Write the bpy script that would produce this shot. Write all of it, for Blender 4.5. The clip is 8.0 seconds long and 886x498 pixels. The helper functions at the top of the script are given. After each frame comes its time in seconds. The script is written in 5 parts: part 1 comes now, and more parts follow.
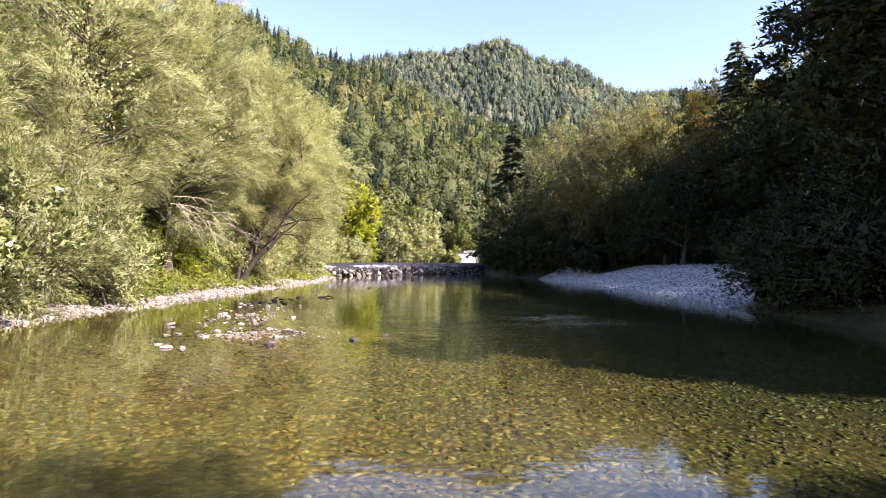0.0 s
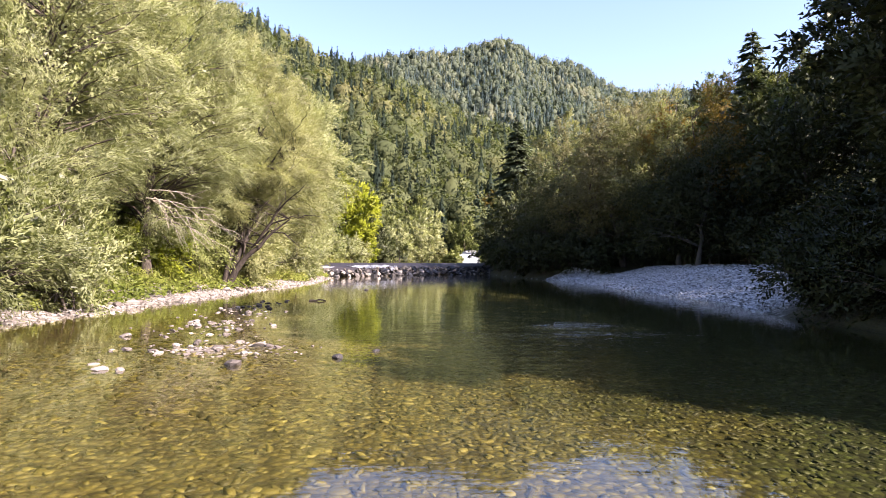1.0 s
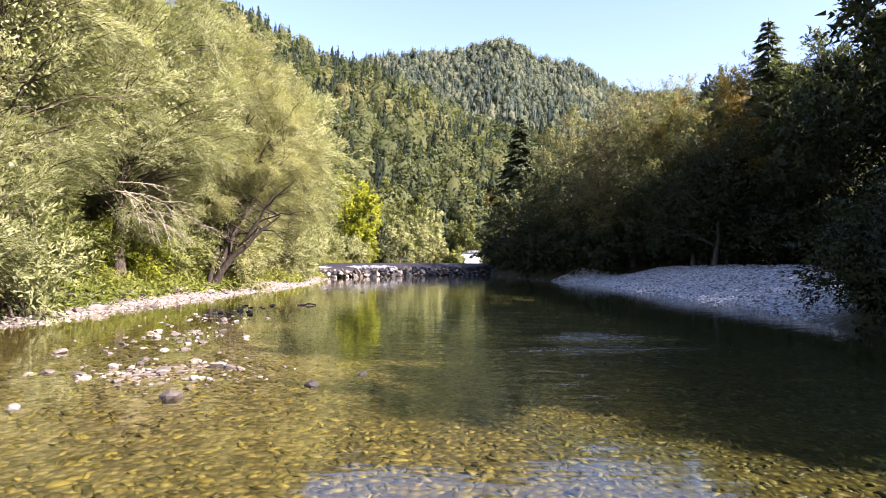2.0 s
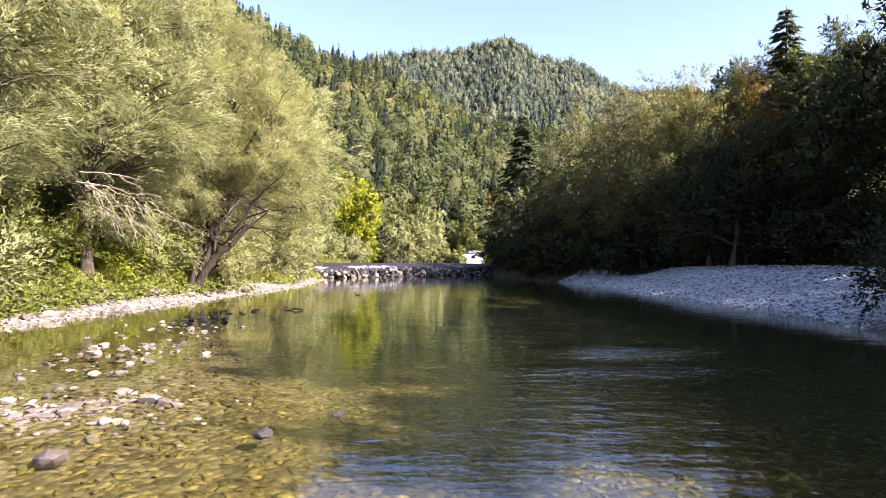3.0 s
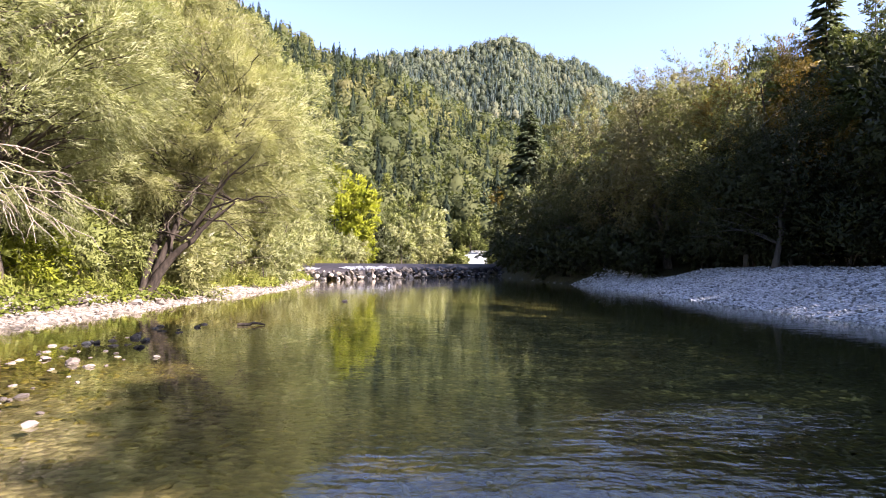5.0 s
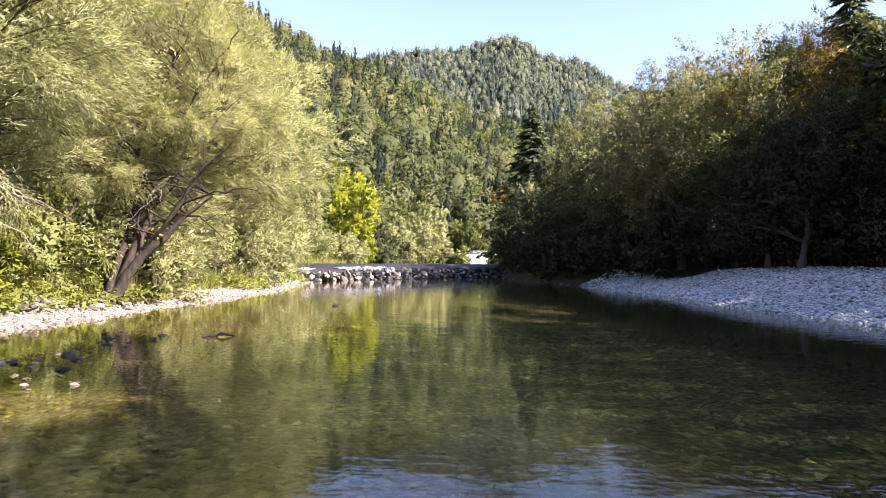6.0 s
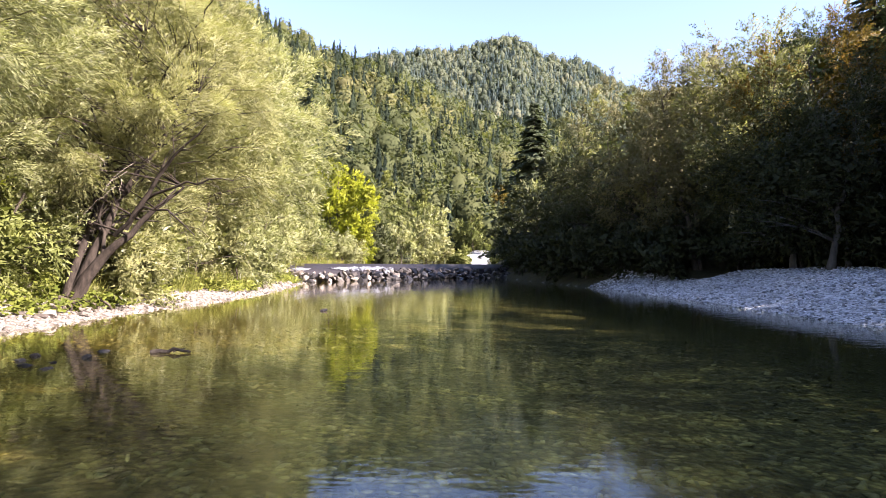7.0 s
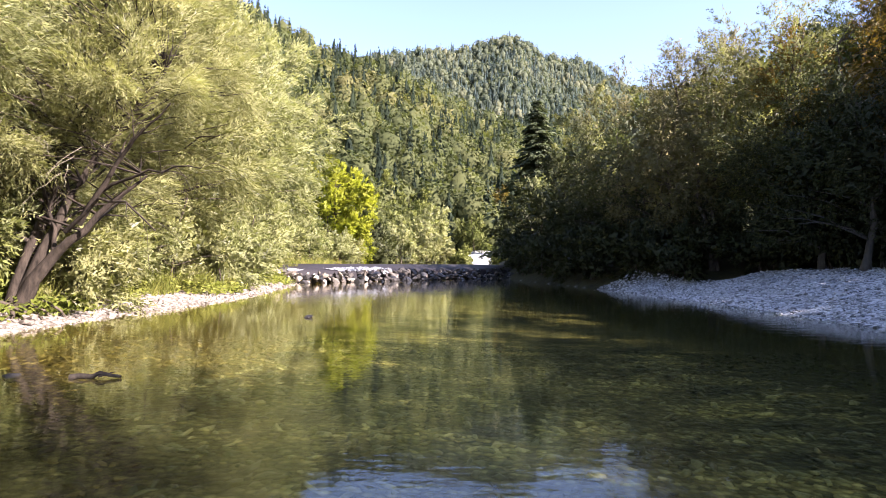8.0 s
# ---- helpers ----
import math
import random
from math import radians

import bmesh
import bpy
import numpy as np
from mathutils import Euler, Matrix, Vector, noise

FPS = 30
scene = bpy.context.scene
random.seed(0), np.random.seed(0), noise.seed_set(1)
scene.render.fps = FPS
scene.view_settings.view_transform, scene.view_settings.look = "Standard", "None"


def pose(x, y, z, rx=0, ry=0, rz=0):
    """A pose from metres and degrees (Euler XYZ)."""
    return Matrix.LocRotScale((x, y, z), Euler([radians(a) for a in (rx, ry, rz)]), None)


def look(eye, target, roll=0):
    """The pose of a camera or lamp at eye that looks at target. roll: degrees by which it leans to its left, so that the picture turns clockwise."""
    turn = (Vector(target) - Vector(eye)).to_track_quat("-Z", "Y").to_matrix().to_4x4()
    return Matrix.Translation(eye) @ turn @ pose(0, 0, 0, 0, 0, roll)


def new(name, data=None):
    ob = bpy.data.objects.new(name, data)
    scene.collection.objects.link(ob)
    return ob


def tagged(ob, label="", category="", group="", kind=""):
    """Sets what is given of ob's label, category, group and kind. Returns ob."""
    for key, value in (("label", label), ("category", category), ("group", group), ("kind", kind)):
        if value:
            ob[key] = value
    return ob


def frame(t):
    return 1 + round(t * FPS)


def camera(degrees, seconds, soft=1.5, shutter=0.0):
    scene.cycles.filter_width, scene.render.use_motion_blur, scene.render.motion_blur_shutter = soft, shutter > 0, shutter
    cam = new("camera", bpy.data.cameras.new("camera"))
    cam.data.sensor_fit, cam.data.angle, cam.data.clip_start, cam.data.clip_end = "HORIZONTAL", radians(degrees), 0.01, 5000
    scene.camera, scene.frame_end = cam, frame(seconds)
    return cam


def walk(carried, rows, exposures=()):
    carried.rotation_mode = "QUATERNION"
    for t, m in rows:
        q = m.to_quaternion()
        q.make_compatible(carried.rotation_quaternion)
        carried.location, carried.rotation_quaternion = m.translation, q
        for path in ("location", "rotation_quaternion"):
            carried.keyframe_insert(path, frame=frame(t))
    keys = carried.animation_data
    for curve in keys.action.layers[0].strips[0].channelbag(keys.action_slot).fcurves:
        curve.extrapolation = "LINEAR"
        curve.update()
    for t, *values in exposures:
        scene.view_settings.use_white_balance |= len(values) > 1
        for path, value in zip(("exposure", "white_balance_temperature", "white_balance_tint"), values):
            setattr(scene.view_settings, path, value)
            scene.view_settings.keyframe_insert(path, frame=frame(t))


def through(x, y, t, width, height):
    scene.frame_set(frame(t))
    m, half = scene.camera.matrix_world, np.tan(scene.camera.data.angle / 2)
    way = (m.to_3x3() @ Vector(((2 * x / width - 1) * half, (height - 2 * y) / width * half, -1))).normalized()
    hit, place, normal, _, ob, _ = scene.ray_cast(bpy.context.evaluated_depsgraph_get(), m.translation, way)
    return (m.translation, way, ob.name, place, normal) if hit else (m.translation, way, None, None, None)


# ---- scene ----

# ---- camera: a level glide up the river, 1.6 m over the water ----
cam = camera(70.0, 8.0, soft=0.9, shutter=0.2)
PATH = []
for k in range(17):
    t = k * 0.5
    s = t / 8.0
    PATH.append((t, pose(-0.244 * s - 0.061 * s * (1 - s), 2.303 * t - 0.016 * s * (1 - s), 1.6 - 0.034 * s,
                         90 + 1.041 + 0.099 * s, -(0.439 + 0.137 * s), -0.159 + 1.007 * s - 0.326 * s * s)))
walk(cam, PATH, exposures=((0.0, 2.46, 6200, 31), (4.0, 2.55, 6200, 31), (8.0, 2.64, 6250, 30)))

# ---- light: clear sky, sun from behind and to the right ----
SUN_EL = radians(36.0)
SUN_AZ = radians(118.0)          # from +y towards +x
to_sun = Vector((math.sin(SUN_AZ) * math.cos(SUN_EL), math.cos(SUN_AZ) * math.cos(SUN_EL), math.sin(SUN_EL)))
world = bpy.data.worlds.new("world")
scene.world = world
world.use_nodes = True
wn = world.node_tree
wn.nodes.clear()
sky = wn.nodes.new("ShaderNodeTexSky")
sky.sky_type = "NISHITA"
sky.sun_disc = False
sky.sun_elevation = SUN_EL
sky.sun_rotation = SUN_AZ
sky.altitude = 500
sky.dust_density = 1.6
bg = wn.nodes.new("ShaderNodeBackground")
bg.inputs["Strength"].default_value = 0.076
wo = wn.nodes.new("ShaderNodeOutputWorld")
wn.links.new(sky.outputs[0], bg.inputs[0])
wn.links.new(bg.outputs[0], wo.inputs[0])
sun_data = bpy.data.lights.new("sun", "SUN")
sun_data.energy = 5.0
sun_data.angle = radians(0.55)
sun_data.color = (1.0, 0.915, 0.79)
sun = new("sun", sun_data)
sun.matrix_world = look(to_sun * 300, (0, 0, 0))

# ---- materials ----


class Nodes:
    """A short way to build a node material."""

    def __init__(self, name):
        self.mat = bpy.data.materials.new(name)
        self.mat.use_nodes = True
        self.t = self.mat.node_tree
        self.t.nodes.clear()
        self.out = self.n("ShaderNodeOutputMaterial")

    def n(self, kind, **kw):
        node = self.t.nodes.new(kind)
        for key, value in kw.items():
            if key in ("operation", "blend_type", "data_type", "feature", "attribute_name", "noise_dimensions", "distance"):
                if key == "operation":
                    node.operation = value
                elif key == "blend_type":
                    node.blend_type = value
                elif key == "data_type":
                    node.data_type = value
                elif key == "feature":
                    node.feature = value
                elif key == "attribute_name":
                    node.attribute_name = value
            else:
                node.inputs[key].default_value = value
        return node

    def link(self, a, b):
        self.t.links.new(a, b)

    def coords(self, sx=1.0, sy=1.0, sz=1.0):
        tc = self.n("ShaderNodeTexCoord")
        mp = self.n("ShaderNodeMapping")
        mp.inputs["Scale"].default_value = (sx, sy, sz)
        self.link(tc.outputs["Object"], mp.inputs["Vector"])
        return mp.outputs[0]

    def noise(self, vec, scale, detail=4.0, rough=0.55):
        node = self.n("ShaderNodeTexNoise", Scale=scale, Detail=detail, Roughness=rough)
        self.link(vec, node.inputs["Vector"])
        return node.outputs["Fac"]

    def ramp(self, fac, stops):
        node = self.n("ShaderNodeValToRGB")
        el = node.color_ramp.elements
        while len(el) < len(stops):
            el.new(0.5)
        for e, (p, c) in zip(el, stops):
            e.position = p
            e.color = (*c, 1.0)
        self.link(fac, node.inputs[0])
        return node.outputs[0]

    def mix(self, fac, a, b, blend="MIX"):
        node = self.n("ShaderNodeMix", data_type="RGBA", blend_type=blend)
        for value, slot in ((fac, 0), (a, 6), (b, 7)):
            if isinstance(value, (int, float)):
                node.inputs[slot].default_value = value
            elif isinstance(value, tuple):
                node.inputs[slot].default_value = (*value, 1.0)
            else:
                self.link(value, node.inputs[slot])
        return node.outputs[2]

    def math(self, op, a, b=0.0):
        node = self.n("ShaderNodeMath", operation=op)
        for value, slot in ((a, 0), (b, 1)):
            if isinstance(value, (int, float)):
                node.inputs[slot].default_value = value
            else:
                self.link(value, node.inputs[slot])
        return node.outputs[0]

    def bump(self, height, strength, dist):
        node = self.n("ShaderNodeBump", Strength=strength, Distance=dist)
        self.link(height, node.inputs["Height"])
        return node.outputs[0]

    def surface(self, shader):
        self.link(shader, self.out.inputs["Surface"])
        return self.mat

    def principled(self, color, rough=0.8, normal=None, spec=0.3):
        p = self.n("ShaderNodeBsdfPrincipled")
        if isinstance(color, tuple):
            p.inputs["Base Color"].default_value = (*color, 1.0)
        else:
            self.link(color, p.inputs["Base Color"])
        if isinstance(rough, (int, float)):
            p.inputs["Roughness"].default_value = rough
        else:
            self.link(rough, p.inputs["Roughness"])
        p.inputs["Specular IOR Level"].default_value = spec
        if normal is not None:
            self.link(normal, p.inputs["Normal"])
        return p.outputs[0]


def leaf_material(name, dark, mid, light, through=0.35, rough=0.55, pale=0.0, own=0.12):
    """Leaves: the tint of each tree or bough, a little change from leaf to leaf, light passing through."""
    m = Nodes(name)
    tint = m.n("ShaderNodeAttribute", attribute_name="tint").outputs["Fac"]
    geo = m.n("ShaderNodeNewGeometry")
    own = m.math("MULTIPLY", geo.outputs["Random Per Island"], own)
    base = m.math("ADD", m.math("MULTIPLY", tint, 0.8), own)
    col = m.ramp(base, [(0.12, dark), (0.5, mid), (0.95, light)])
    if pale:
        flick = m.math("GREATER_THAN", geo.outputs["Random Per Island"], 1.0 - pale)
        col = m.mix(flick, col, (0.27, 0.28, 0.20))
    p = m.principled(col, rough, None, 0.16)
    tr = m.n("ShaderNodeBsdfTranslucent")
    m.link(m.mix(1.0, col, (1.0, 1.06, 0.60), "MULTIPLY"), tr.inputs["Color"])
    ms = m.n("ShaderNodeMixShader")
    ms.inputs[0].default_value = through
    m.link(p, ms.inputs[1])
    m.link(tr.outputs[0], ms.inputs[2])
    return m.surface(ms.outputs[0])


WILLOW = leaf_material("willow_leaf", (0.135, 0.150, 0.060), (0.240, 0.255, 0.112), (0.350, 0.355, 0.180), 0.48, 0.5, 0.05, 0.16)
WILLOW_YELLOW = leaf_material("willow_leaf_yellowing", (0.146, 0.152, 0.060), (0.242, 0.246, 0.104), (0.332, 0.325, 0.150), 0.48, 0.5, 0.03, 0.14)
GREEN = leaf_material("alder_leaf", (0.050, 0.068, 0.018), (0.098, 0.118, 0.032), (0.160, 0.172, 0.050), 0.35, 0.45)
LIME = leaf_material("maple_leaf_yellow_green", (0.130, 0.155, 0.012), (0.240, 0.265, 0.022), (0.340, 0.340, 0.036), 0.5, 0.5)
# the right bank's shade is put into these near-black leaf colours
SHADE = leaf_material("leaf_darkened_for_shade", (0.022, 0.029, 0.012), (0.040, 0.048, 0.019), (0.066, 0.074, 0.028), 0.25, 0.5)
OLIVE = leaf_material("olive_leaf", (0.050, 0.054, 0.024), (0.105, 0.104, 0.046), (0.165, 0.150, 0.070), 0.35, 0.5)
AUTUMN = leaf_material("beech_leaf_autumn", (0.055, 0.052, 0.014), (0.115, 0.088, 0.018), (0.175, 0.108, 0.020), 0.4, 0.5)
NEEDLE = leaf_material("spruce_needle", (0.046, 0.064, 0.034), (0.082, 0.102, 0.052), (0.120, 0.136, 0.070), 0.3, 0.6)
GRASS = leaf_material("grass_blade", (0.075, 0.095, 0.018), (0.150, 0.160, 0.034), (0.260, 0.225, 0.070), 0.35, 0.5)
WEED = leaf_material("weed_leaf", (0.070, 0.090, 0.014), (0.150, 0.170, 0.030), (0.240, 0.230, 0.060), 0.35, 0.5)
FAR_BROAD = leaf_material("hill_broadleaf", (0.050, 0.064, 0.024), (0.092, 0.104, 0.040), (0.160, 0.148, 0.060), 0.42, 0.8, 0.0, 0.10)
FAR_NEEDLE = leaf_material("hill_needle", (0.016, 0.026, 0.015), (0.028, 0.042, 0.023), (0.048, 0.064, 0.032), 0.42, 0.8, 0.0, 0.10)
# far mountain: distance haze is put into these paler, bluer leaf colours
HAZED_BROAD = leaf_material("mountain_broadleaf_hazed", (0.066, 0.085, 0.054), (0.112, 0.130, 0.080), (0.176, 0.166, 0.096), 0.42, 0.85, 0.0, 0.08)
HAZED_NEEDLE = leaf_material("mountain_needle_hazed", (0.042, 0.065, 0.060), (0.068, 0.094, 0.082), (0.102, 0.124, 0.096), 0.42, 0.85, 0.0, 0.08)


def bark_material(name, dark, light):
    m = Nodes(name)
    v = m.coords(1, 1, 0.25)
    n1 = m.noise(v, 9.0, 6.0, 0.65)
    col = m.ramp(n1, [(0.3, dark), (0.7, light)])
    return m.surface(m.principled(col, 0.9, m.bump(n1, 0.7, 0.03), 0.15))


BARK = bark_material("bark", (0.025, 0.020, 0.015), (0.105, 0.086, 0.064))
# leaning willow: the shade on its trunk is put into near-black bark
SHADED_BARK = bark_material("willow_bark_shaded", (0.010, 0.008, 0.006), (0.052, 0.041, 0.031))
PALE_BARK = bark_material("pale_grey_bark", (0.045, 0.042, 0.037), (0.120, 0.112, 0.098))
DEADWOOD = bark_material("bleached_dead_wood", (0.130, 0.110, 0.080), (0.300, 0.262, 0.200))


def deep_tint(m, col):
    """A greener, much darker tint that grows in patches from the shallows towards the deep side of the bed."""
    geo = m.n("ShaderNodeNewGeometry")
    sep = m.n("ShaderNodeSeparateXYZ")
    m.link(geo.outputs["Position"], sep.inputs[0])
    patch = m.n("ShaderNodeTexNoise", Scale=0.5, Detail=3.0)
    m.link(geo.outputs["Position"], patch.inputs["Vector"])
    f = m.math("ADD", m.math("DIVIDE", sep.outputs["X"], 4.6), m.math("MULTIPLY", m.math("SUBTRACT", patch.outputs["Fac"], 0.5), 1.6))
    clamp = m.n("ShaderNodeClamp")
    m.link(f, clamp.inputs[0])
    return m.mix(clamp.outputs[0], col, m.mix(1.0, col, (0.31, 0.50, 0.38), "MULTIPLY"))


def sun_dapples(m, col):
    """Dappled sunlight put into the colour: paler and darker patches, drawn out across the stream."""
    geo = m.n("ShaderNodeNewGeometry")
    mp = m.n("ShaderNodeMapping")
    mp.inputs["Scale"].default_value = (0.55, 0.9, 0.0)
    m.link(geo.outputs["Position"], mp.inputs["Vector"])
    f = m.noise(mp.outputs[0], 1.1, 4.0, 0.6)
    return m.mix(1.0, col, m.ramp(f, [(0.36, (0.22, 0.24, 0.26)), (0.50, (0.75, 0.78, 0.72)), (0.64, (1.75, 1.65, 1.25))]), "MULTIPLY")


def stone_material(name, stops, rough, random_from, algae=False, dapples=False, spec=0.35):
    """Stone: each piece its own colour, speckled and slightly rough. algae: greener and darker towards the river's deep
    side. Dappled sun can be painted over it.
    """
    m = Nodes(name)
    v = m.coords()
    if random_from == "island":
        r = m.n("ShaderNodeNewGeometry").outputs["Random Per Island"]
    else:
        r = m.n("ShaderNodeObjectInfo").outputs["Random"]
    n1 = m.noise(v, 38.0, 5.0, 0.6)
    n2 = m.noise(v, 7.0, 3.0, 0.5)
    f = m.math("ADD", m.math("MULTIPLY", r, 0.7), m.math("MULTIPLY", n2, 0.3))
    col = m.ramp(f, stops)
    speck = m.ramp(n1, [(0.35, (0.72, 0.72, 0.72)), (0.7, (1.1, 1.1, 1.1))])
    col = m.mix(1.0, col, speck, "MULTIPLY")
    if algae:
        col = deep_tint(m, col)
    if dapples:
        col = sun_dapples(m, col)
    return m.surface(m.principled(col, rough, m.bump(n1, 0.35, 0.012), spec))


PALE_STOPS = [(0.10, (0.13, 0.125, 0.12)), (0.45, (0.27, 0.26, 0.25)), (0.9, (0.42, 0.405, 0.39))]
BED_STOPS = [(0.10, (0.014, 0.010, 0.003)), (0.42, (0.050, 0.038, 0.008)), (0.75, (0.094, 0.073, 0.016)), (0.97, (0.200, 0.162, 0.052))]
ROCK_STOPS = [(0.15, (0.012, 0.011, 0.010)), (0.6, (0.036, 0.032, 0.027)), (0.85, (0.085, 0.075, 0.062)), (0.97, (0.22, 0.195, 0.165))]
# shore gravel is darkened against the sun, bar gravel made paler against its shade
TAN_STOPS = [(0.10, (0.068, 0.058, 0.046)), (0.45, (0.148, 0.129, 0.106)), (0.9, (0.300, 0.266, 0.226))]
BAR_STOPS = [(0.10, (0.10, 0.106, 0.108)), (0.45, (0.30, 0.318, 0.325)), (0.9, (0.60, 0.63, 0.64))]
GRAVEL = stone_material("shade_lifted_gravel", BAR_STOPS, 0.85, "island")
TAN_GRAVEL = stone_material("tan_shore_gravel", TAN_STOPS, 0.85, "island")
PEBBLE = stone_material("dry_pebble", [(0.10, (0.045, 0.037, 0.029)), (0.40, (0.118, 0.099, 0.080)), (0.9, (0.265, 0.232, 0.194))], 0.8, "object")
BED_STUFF = stone_material("algae_coated_cobble", BED_STOPS, 0.6, "island", True)
# green algae, its colours raised to stand in for dappled sun on the bed
GREEN_DAPPLE_STOPS = [(0.10, (0.030, 0.030, 0.012)), (0.42, (0.092, 0.092, 0.050)), (0.75, (0.175, 0.170, 0.090)), (0.97, (0.38, 0.36, 0.22))]
GREEN_DAPPLE_STUFF = stone_material("green_algae_cobble_dappled", GREEN_DAPPLE_STOPS, 0.6, "island", False, True)
BED_PIECE = stone_material("algae_coated_cobble_single", BED_STOPS, 0.6, "object", True)
# dark wet and pale weir rock: shade and sun are put into the colours
WEIR_DARK = stone_material("wet_shaded_weir_rock", [(0.15, (0.008, 0.008, 0.008)), (0.6, (0.022, 0.021, 0.020)), (0.92, (0.060, 0.056, 0.050)), (0.99, (0.16, 0.15, 0.135))], 0.35, "object")
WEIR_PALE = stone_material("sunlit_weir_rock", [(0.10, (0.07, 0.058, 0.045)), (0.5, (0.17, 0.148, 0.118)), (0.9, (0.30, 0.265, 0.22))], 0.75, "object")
APRON = stone_material("wet_apron", [(0.15, (0.010, 0.010, 0.011)), (0.9, (0.034, 0.031, 0.034))], 0.5, "object", spec=0.06)
WEIR_ROCK = stone_material("weir_rock", ROCK_STOPS, 0.7, "object")


def ground_material():
    """Gravel low by the river, soil and grass higher up, a cobble bed, darker between its stones, under water."""
    m = Nodes("river_ground")
    v = m.coords()
    sep = m.n("ShaderNodeSeparateXYZ")
    m.link(m.n("ShaderNodeTexCoord").outputs["Object"], sep.inputs[0])
    z = sep.outputs["Z"]
    vor = m.n("ShaderNodeTexVoronoi", Scale=11.0)
    m.link(v, vor.inputs["Vector"])
    cell = vor.outputs["Color"]
    gray = m.n("ShaderNodeSeparateColor")
    m.link(cell, gray.inputs[0])
    big = m.noise(v, 0.35, 4.0)
    fine = m.noise(v, 45.0, 4.0)
    bed = m.ramp(m.math("ADD", m.math("MULTIPLY", gray.outputs[0], 0.6), m.math("MULTIPLY", big, 0.4)), BED_STOPS)
    piece = m.math("ADD", m.math("MULTIPLY", gray.outputs[0], 0.7), m.math("MULTIPLY", fine, 0.3))
    right = m.math("GREATER_THAN", sep.outputs["X"], 0.0)
    bed = deep_tint(m, bed)
    # the green algae zone, with dappled sunlight painted into its colour
    alg = m.n("ShaderNodeAttribute", attribute_name="algae").outputs["Fac"]
    bed = m.mix(alg, bed, sun_dapples(m, m.ramp(piece, GREEN_DAPPLE_STOPS)))
    gap_tone = m.ramp(vor.outputs["Distance"], [(0.25, (1.0, 1.0, 1.0)), (0.62, (0.50, 0.47, 0.42))])
    bed = m.mix(1.0, bed, gap_tone, "MULTIPLY")
    gravel = m.mix(right, m.ramp(piece, TAN_STOPS), m.ramp(piece, BAR_STOPS))
    soil = m.ramp(m.noise(v, 1.2, 6.0, 0.65), [(0.3, (0.022, 0.019, 0.010)), (0.7, (0.060, 0.058, 0.020))])
    wood_floor = m.ramp(m.noise(v, 0.05, 6.0, 0.65), [(0.35, (0.03, 0.035, 0.014)), (0.7, (0.065, 0.075, 0.025))])
    att = m.n("ShaderNodeAttribute", attribute_name="cover")
    covers = m.n("ShaderNodeSeparateColor")
    m.link(att.outputs["Color"], covers.inputs[0])
    col = m.mix(covers.outputs[0], bed, gravel)
    col = m.mix(covers.outputs[1], col, soil)
    col = m.mix(covers.outputs[2], col, wood_floor)
    hgt = m.math("ADD", m.math("MULTIPLY", vor.outputs["Distance"], -1.0), m.math("MULTIPLY", fine, 0.2))
    return m.surface(m.principled(col, 0.85, m.bump(hgt, 0.8, 0.05), 0.2))


GROUND = ground_material()


def water_material(name, tint, ripple):
    """Clear water: gloss by Fresnel over a tinted clear sheet, wavelets drawn out across the stream."""
    m = Nodes(name)
    v = m.coords(0.55, 1.0, 1.0)
    slow = m.noise(m.coords(0.10, 0.16, 1.0), 1.0, 2.0, 0.5)
    small = m.noise(v, 2.6, 3.0, 0.55)
    tiny = m.noise(m.coords(0.4, 1.0, 1.0), 9.0, 3.0, 0.6)
    # riffles where the bed rises in mid stream
    sep = m.n("ShaderNodeSeparateXYZ")
    m.link(m.n("ShaderNodeTexCoord").outputs["Object"], sep.inputs[0])

    def patch(cx, cy, rx, ry):
        dx = m.math("DIVIDE", m.math("SUBTRACT", sep.outputs["X"], cx), rx)
        dy = m.math("DIVIDE", m.math("SUBTRACT", sep.outputs["Y"], cy), ry)
        d2 = m.math("ADD", m.math("MULTIPLY", dx, dx), m.math("MULTIPLY", dy, dy))
        return m.math("POWER", 2.718, m.math("MULTIPLY", d2, -1.0))

    riffle = m.math("ADD", m.math("MULTIPLY", patch(1.6, 14.6, 2.8, 2.6), 1.8), m.math("ADD", m.math("MULTIPLY", patch(2.9, 18.0, 1.1, 0.8), 4.5), m.math("MULTIPLY", patch(2.2, 16.2, 2.4, 0.5), 2.0)))
    gain = m.math("ADD", 0.12, m.math("ADD", riffle, m.math("MULTIPLY", slow, 0.45)))
    h = m.math("MULTIPLY", m.math("ADD", m.math("MULTIPLY", small, 1.0), m.math("MULTIPLY", tiny, 0.30)), gain)
    nrm = m.bump(h, ripple, 0.03)
    lw = m.n("ShaderNodeLayerWeight", Blend=0.5)
    m.link(nrm, lw.inputs["Normal"])
    gloss = m.math("ADD", 0.02, m.math("MULTIPLY", 0.98, m.math("POWER", lw.outputs["Facing"], 5.0)))
    gl = m.n("ShaderNodeBsdfGlossy", Roughness=0.02)
    gl.inputs["Color"].default_value = (1, 1, 1, 1)
    m.link(nrm, gl.inputs["Normal"])
    tr = m.n("ShaderNodeBsdfTransparent")
    tr.inputs["Color"].default_value = (*tint, 1.0)
    ms = m.n("ShaderNodeMixShader")
    m.link(gloss, ms.inputs[0])
    m.link(tr.outputs[0], ms.inputs[1])
    m.link(gl.outputs[0], ms.inputs[2])
    return m.surface(ms.outputs[0])


WATER = water_material("river_water", (0.90, 0.90, 0.66), 0.35)
FOAM = Nodes("white_water")
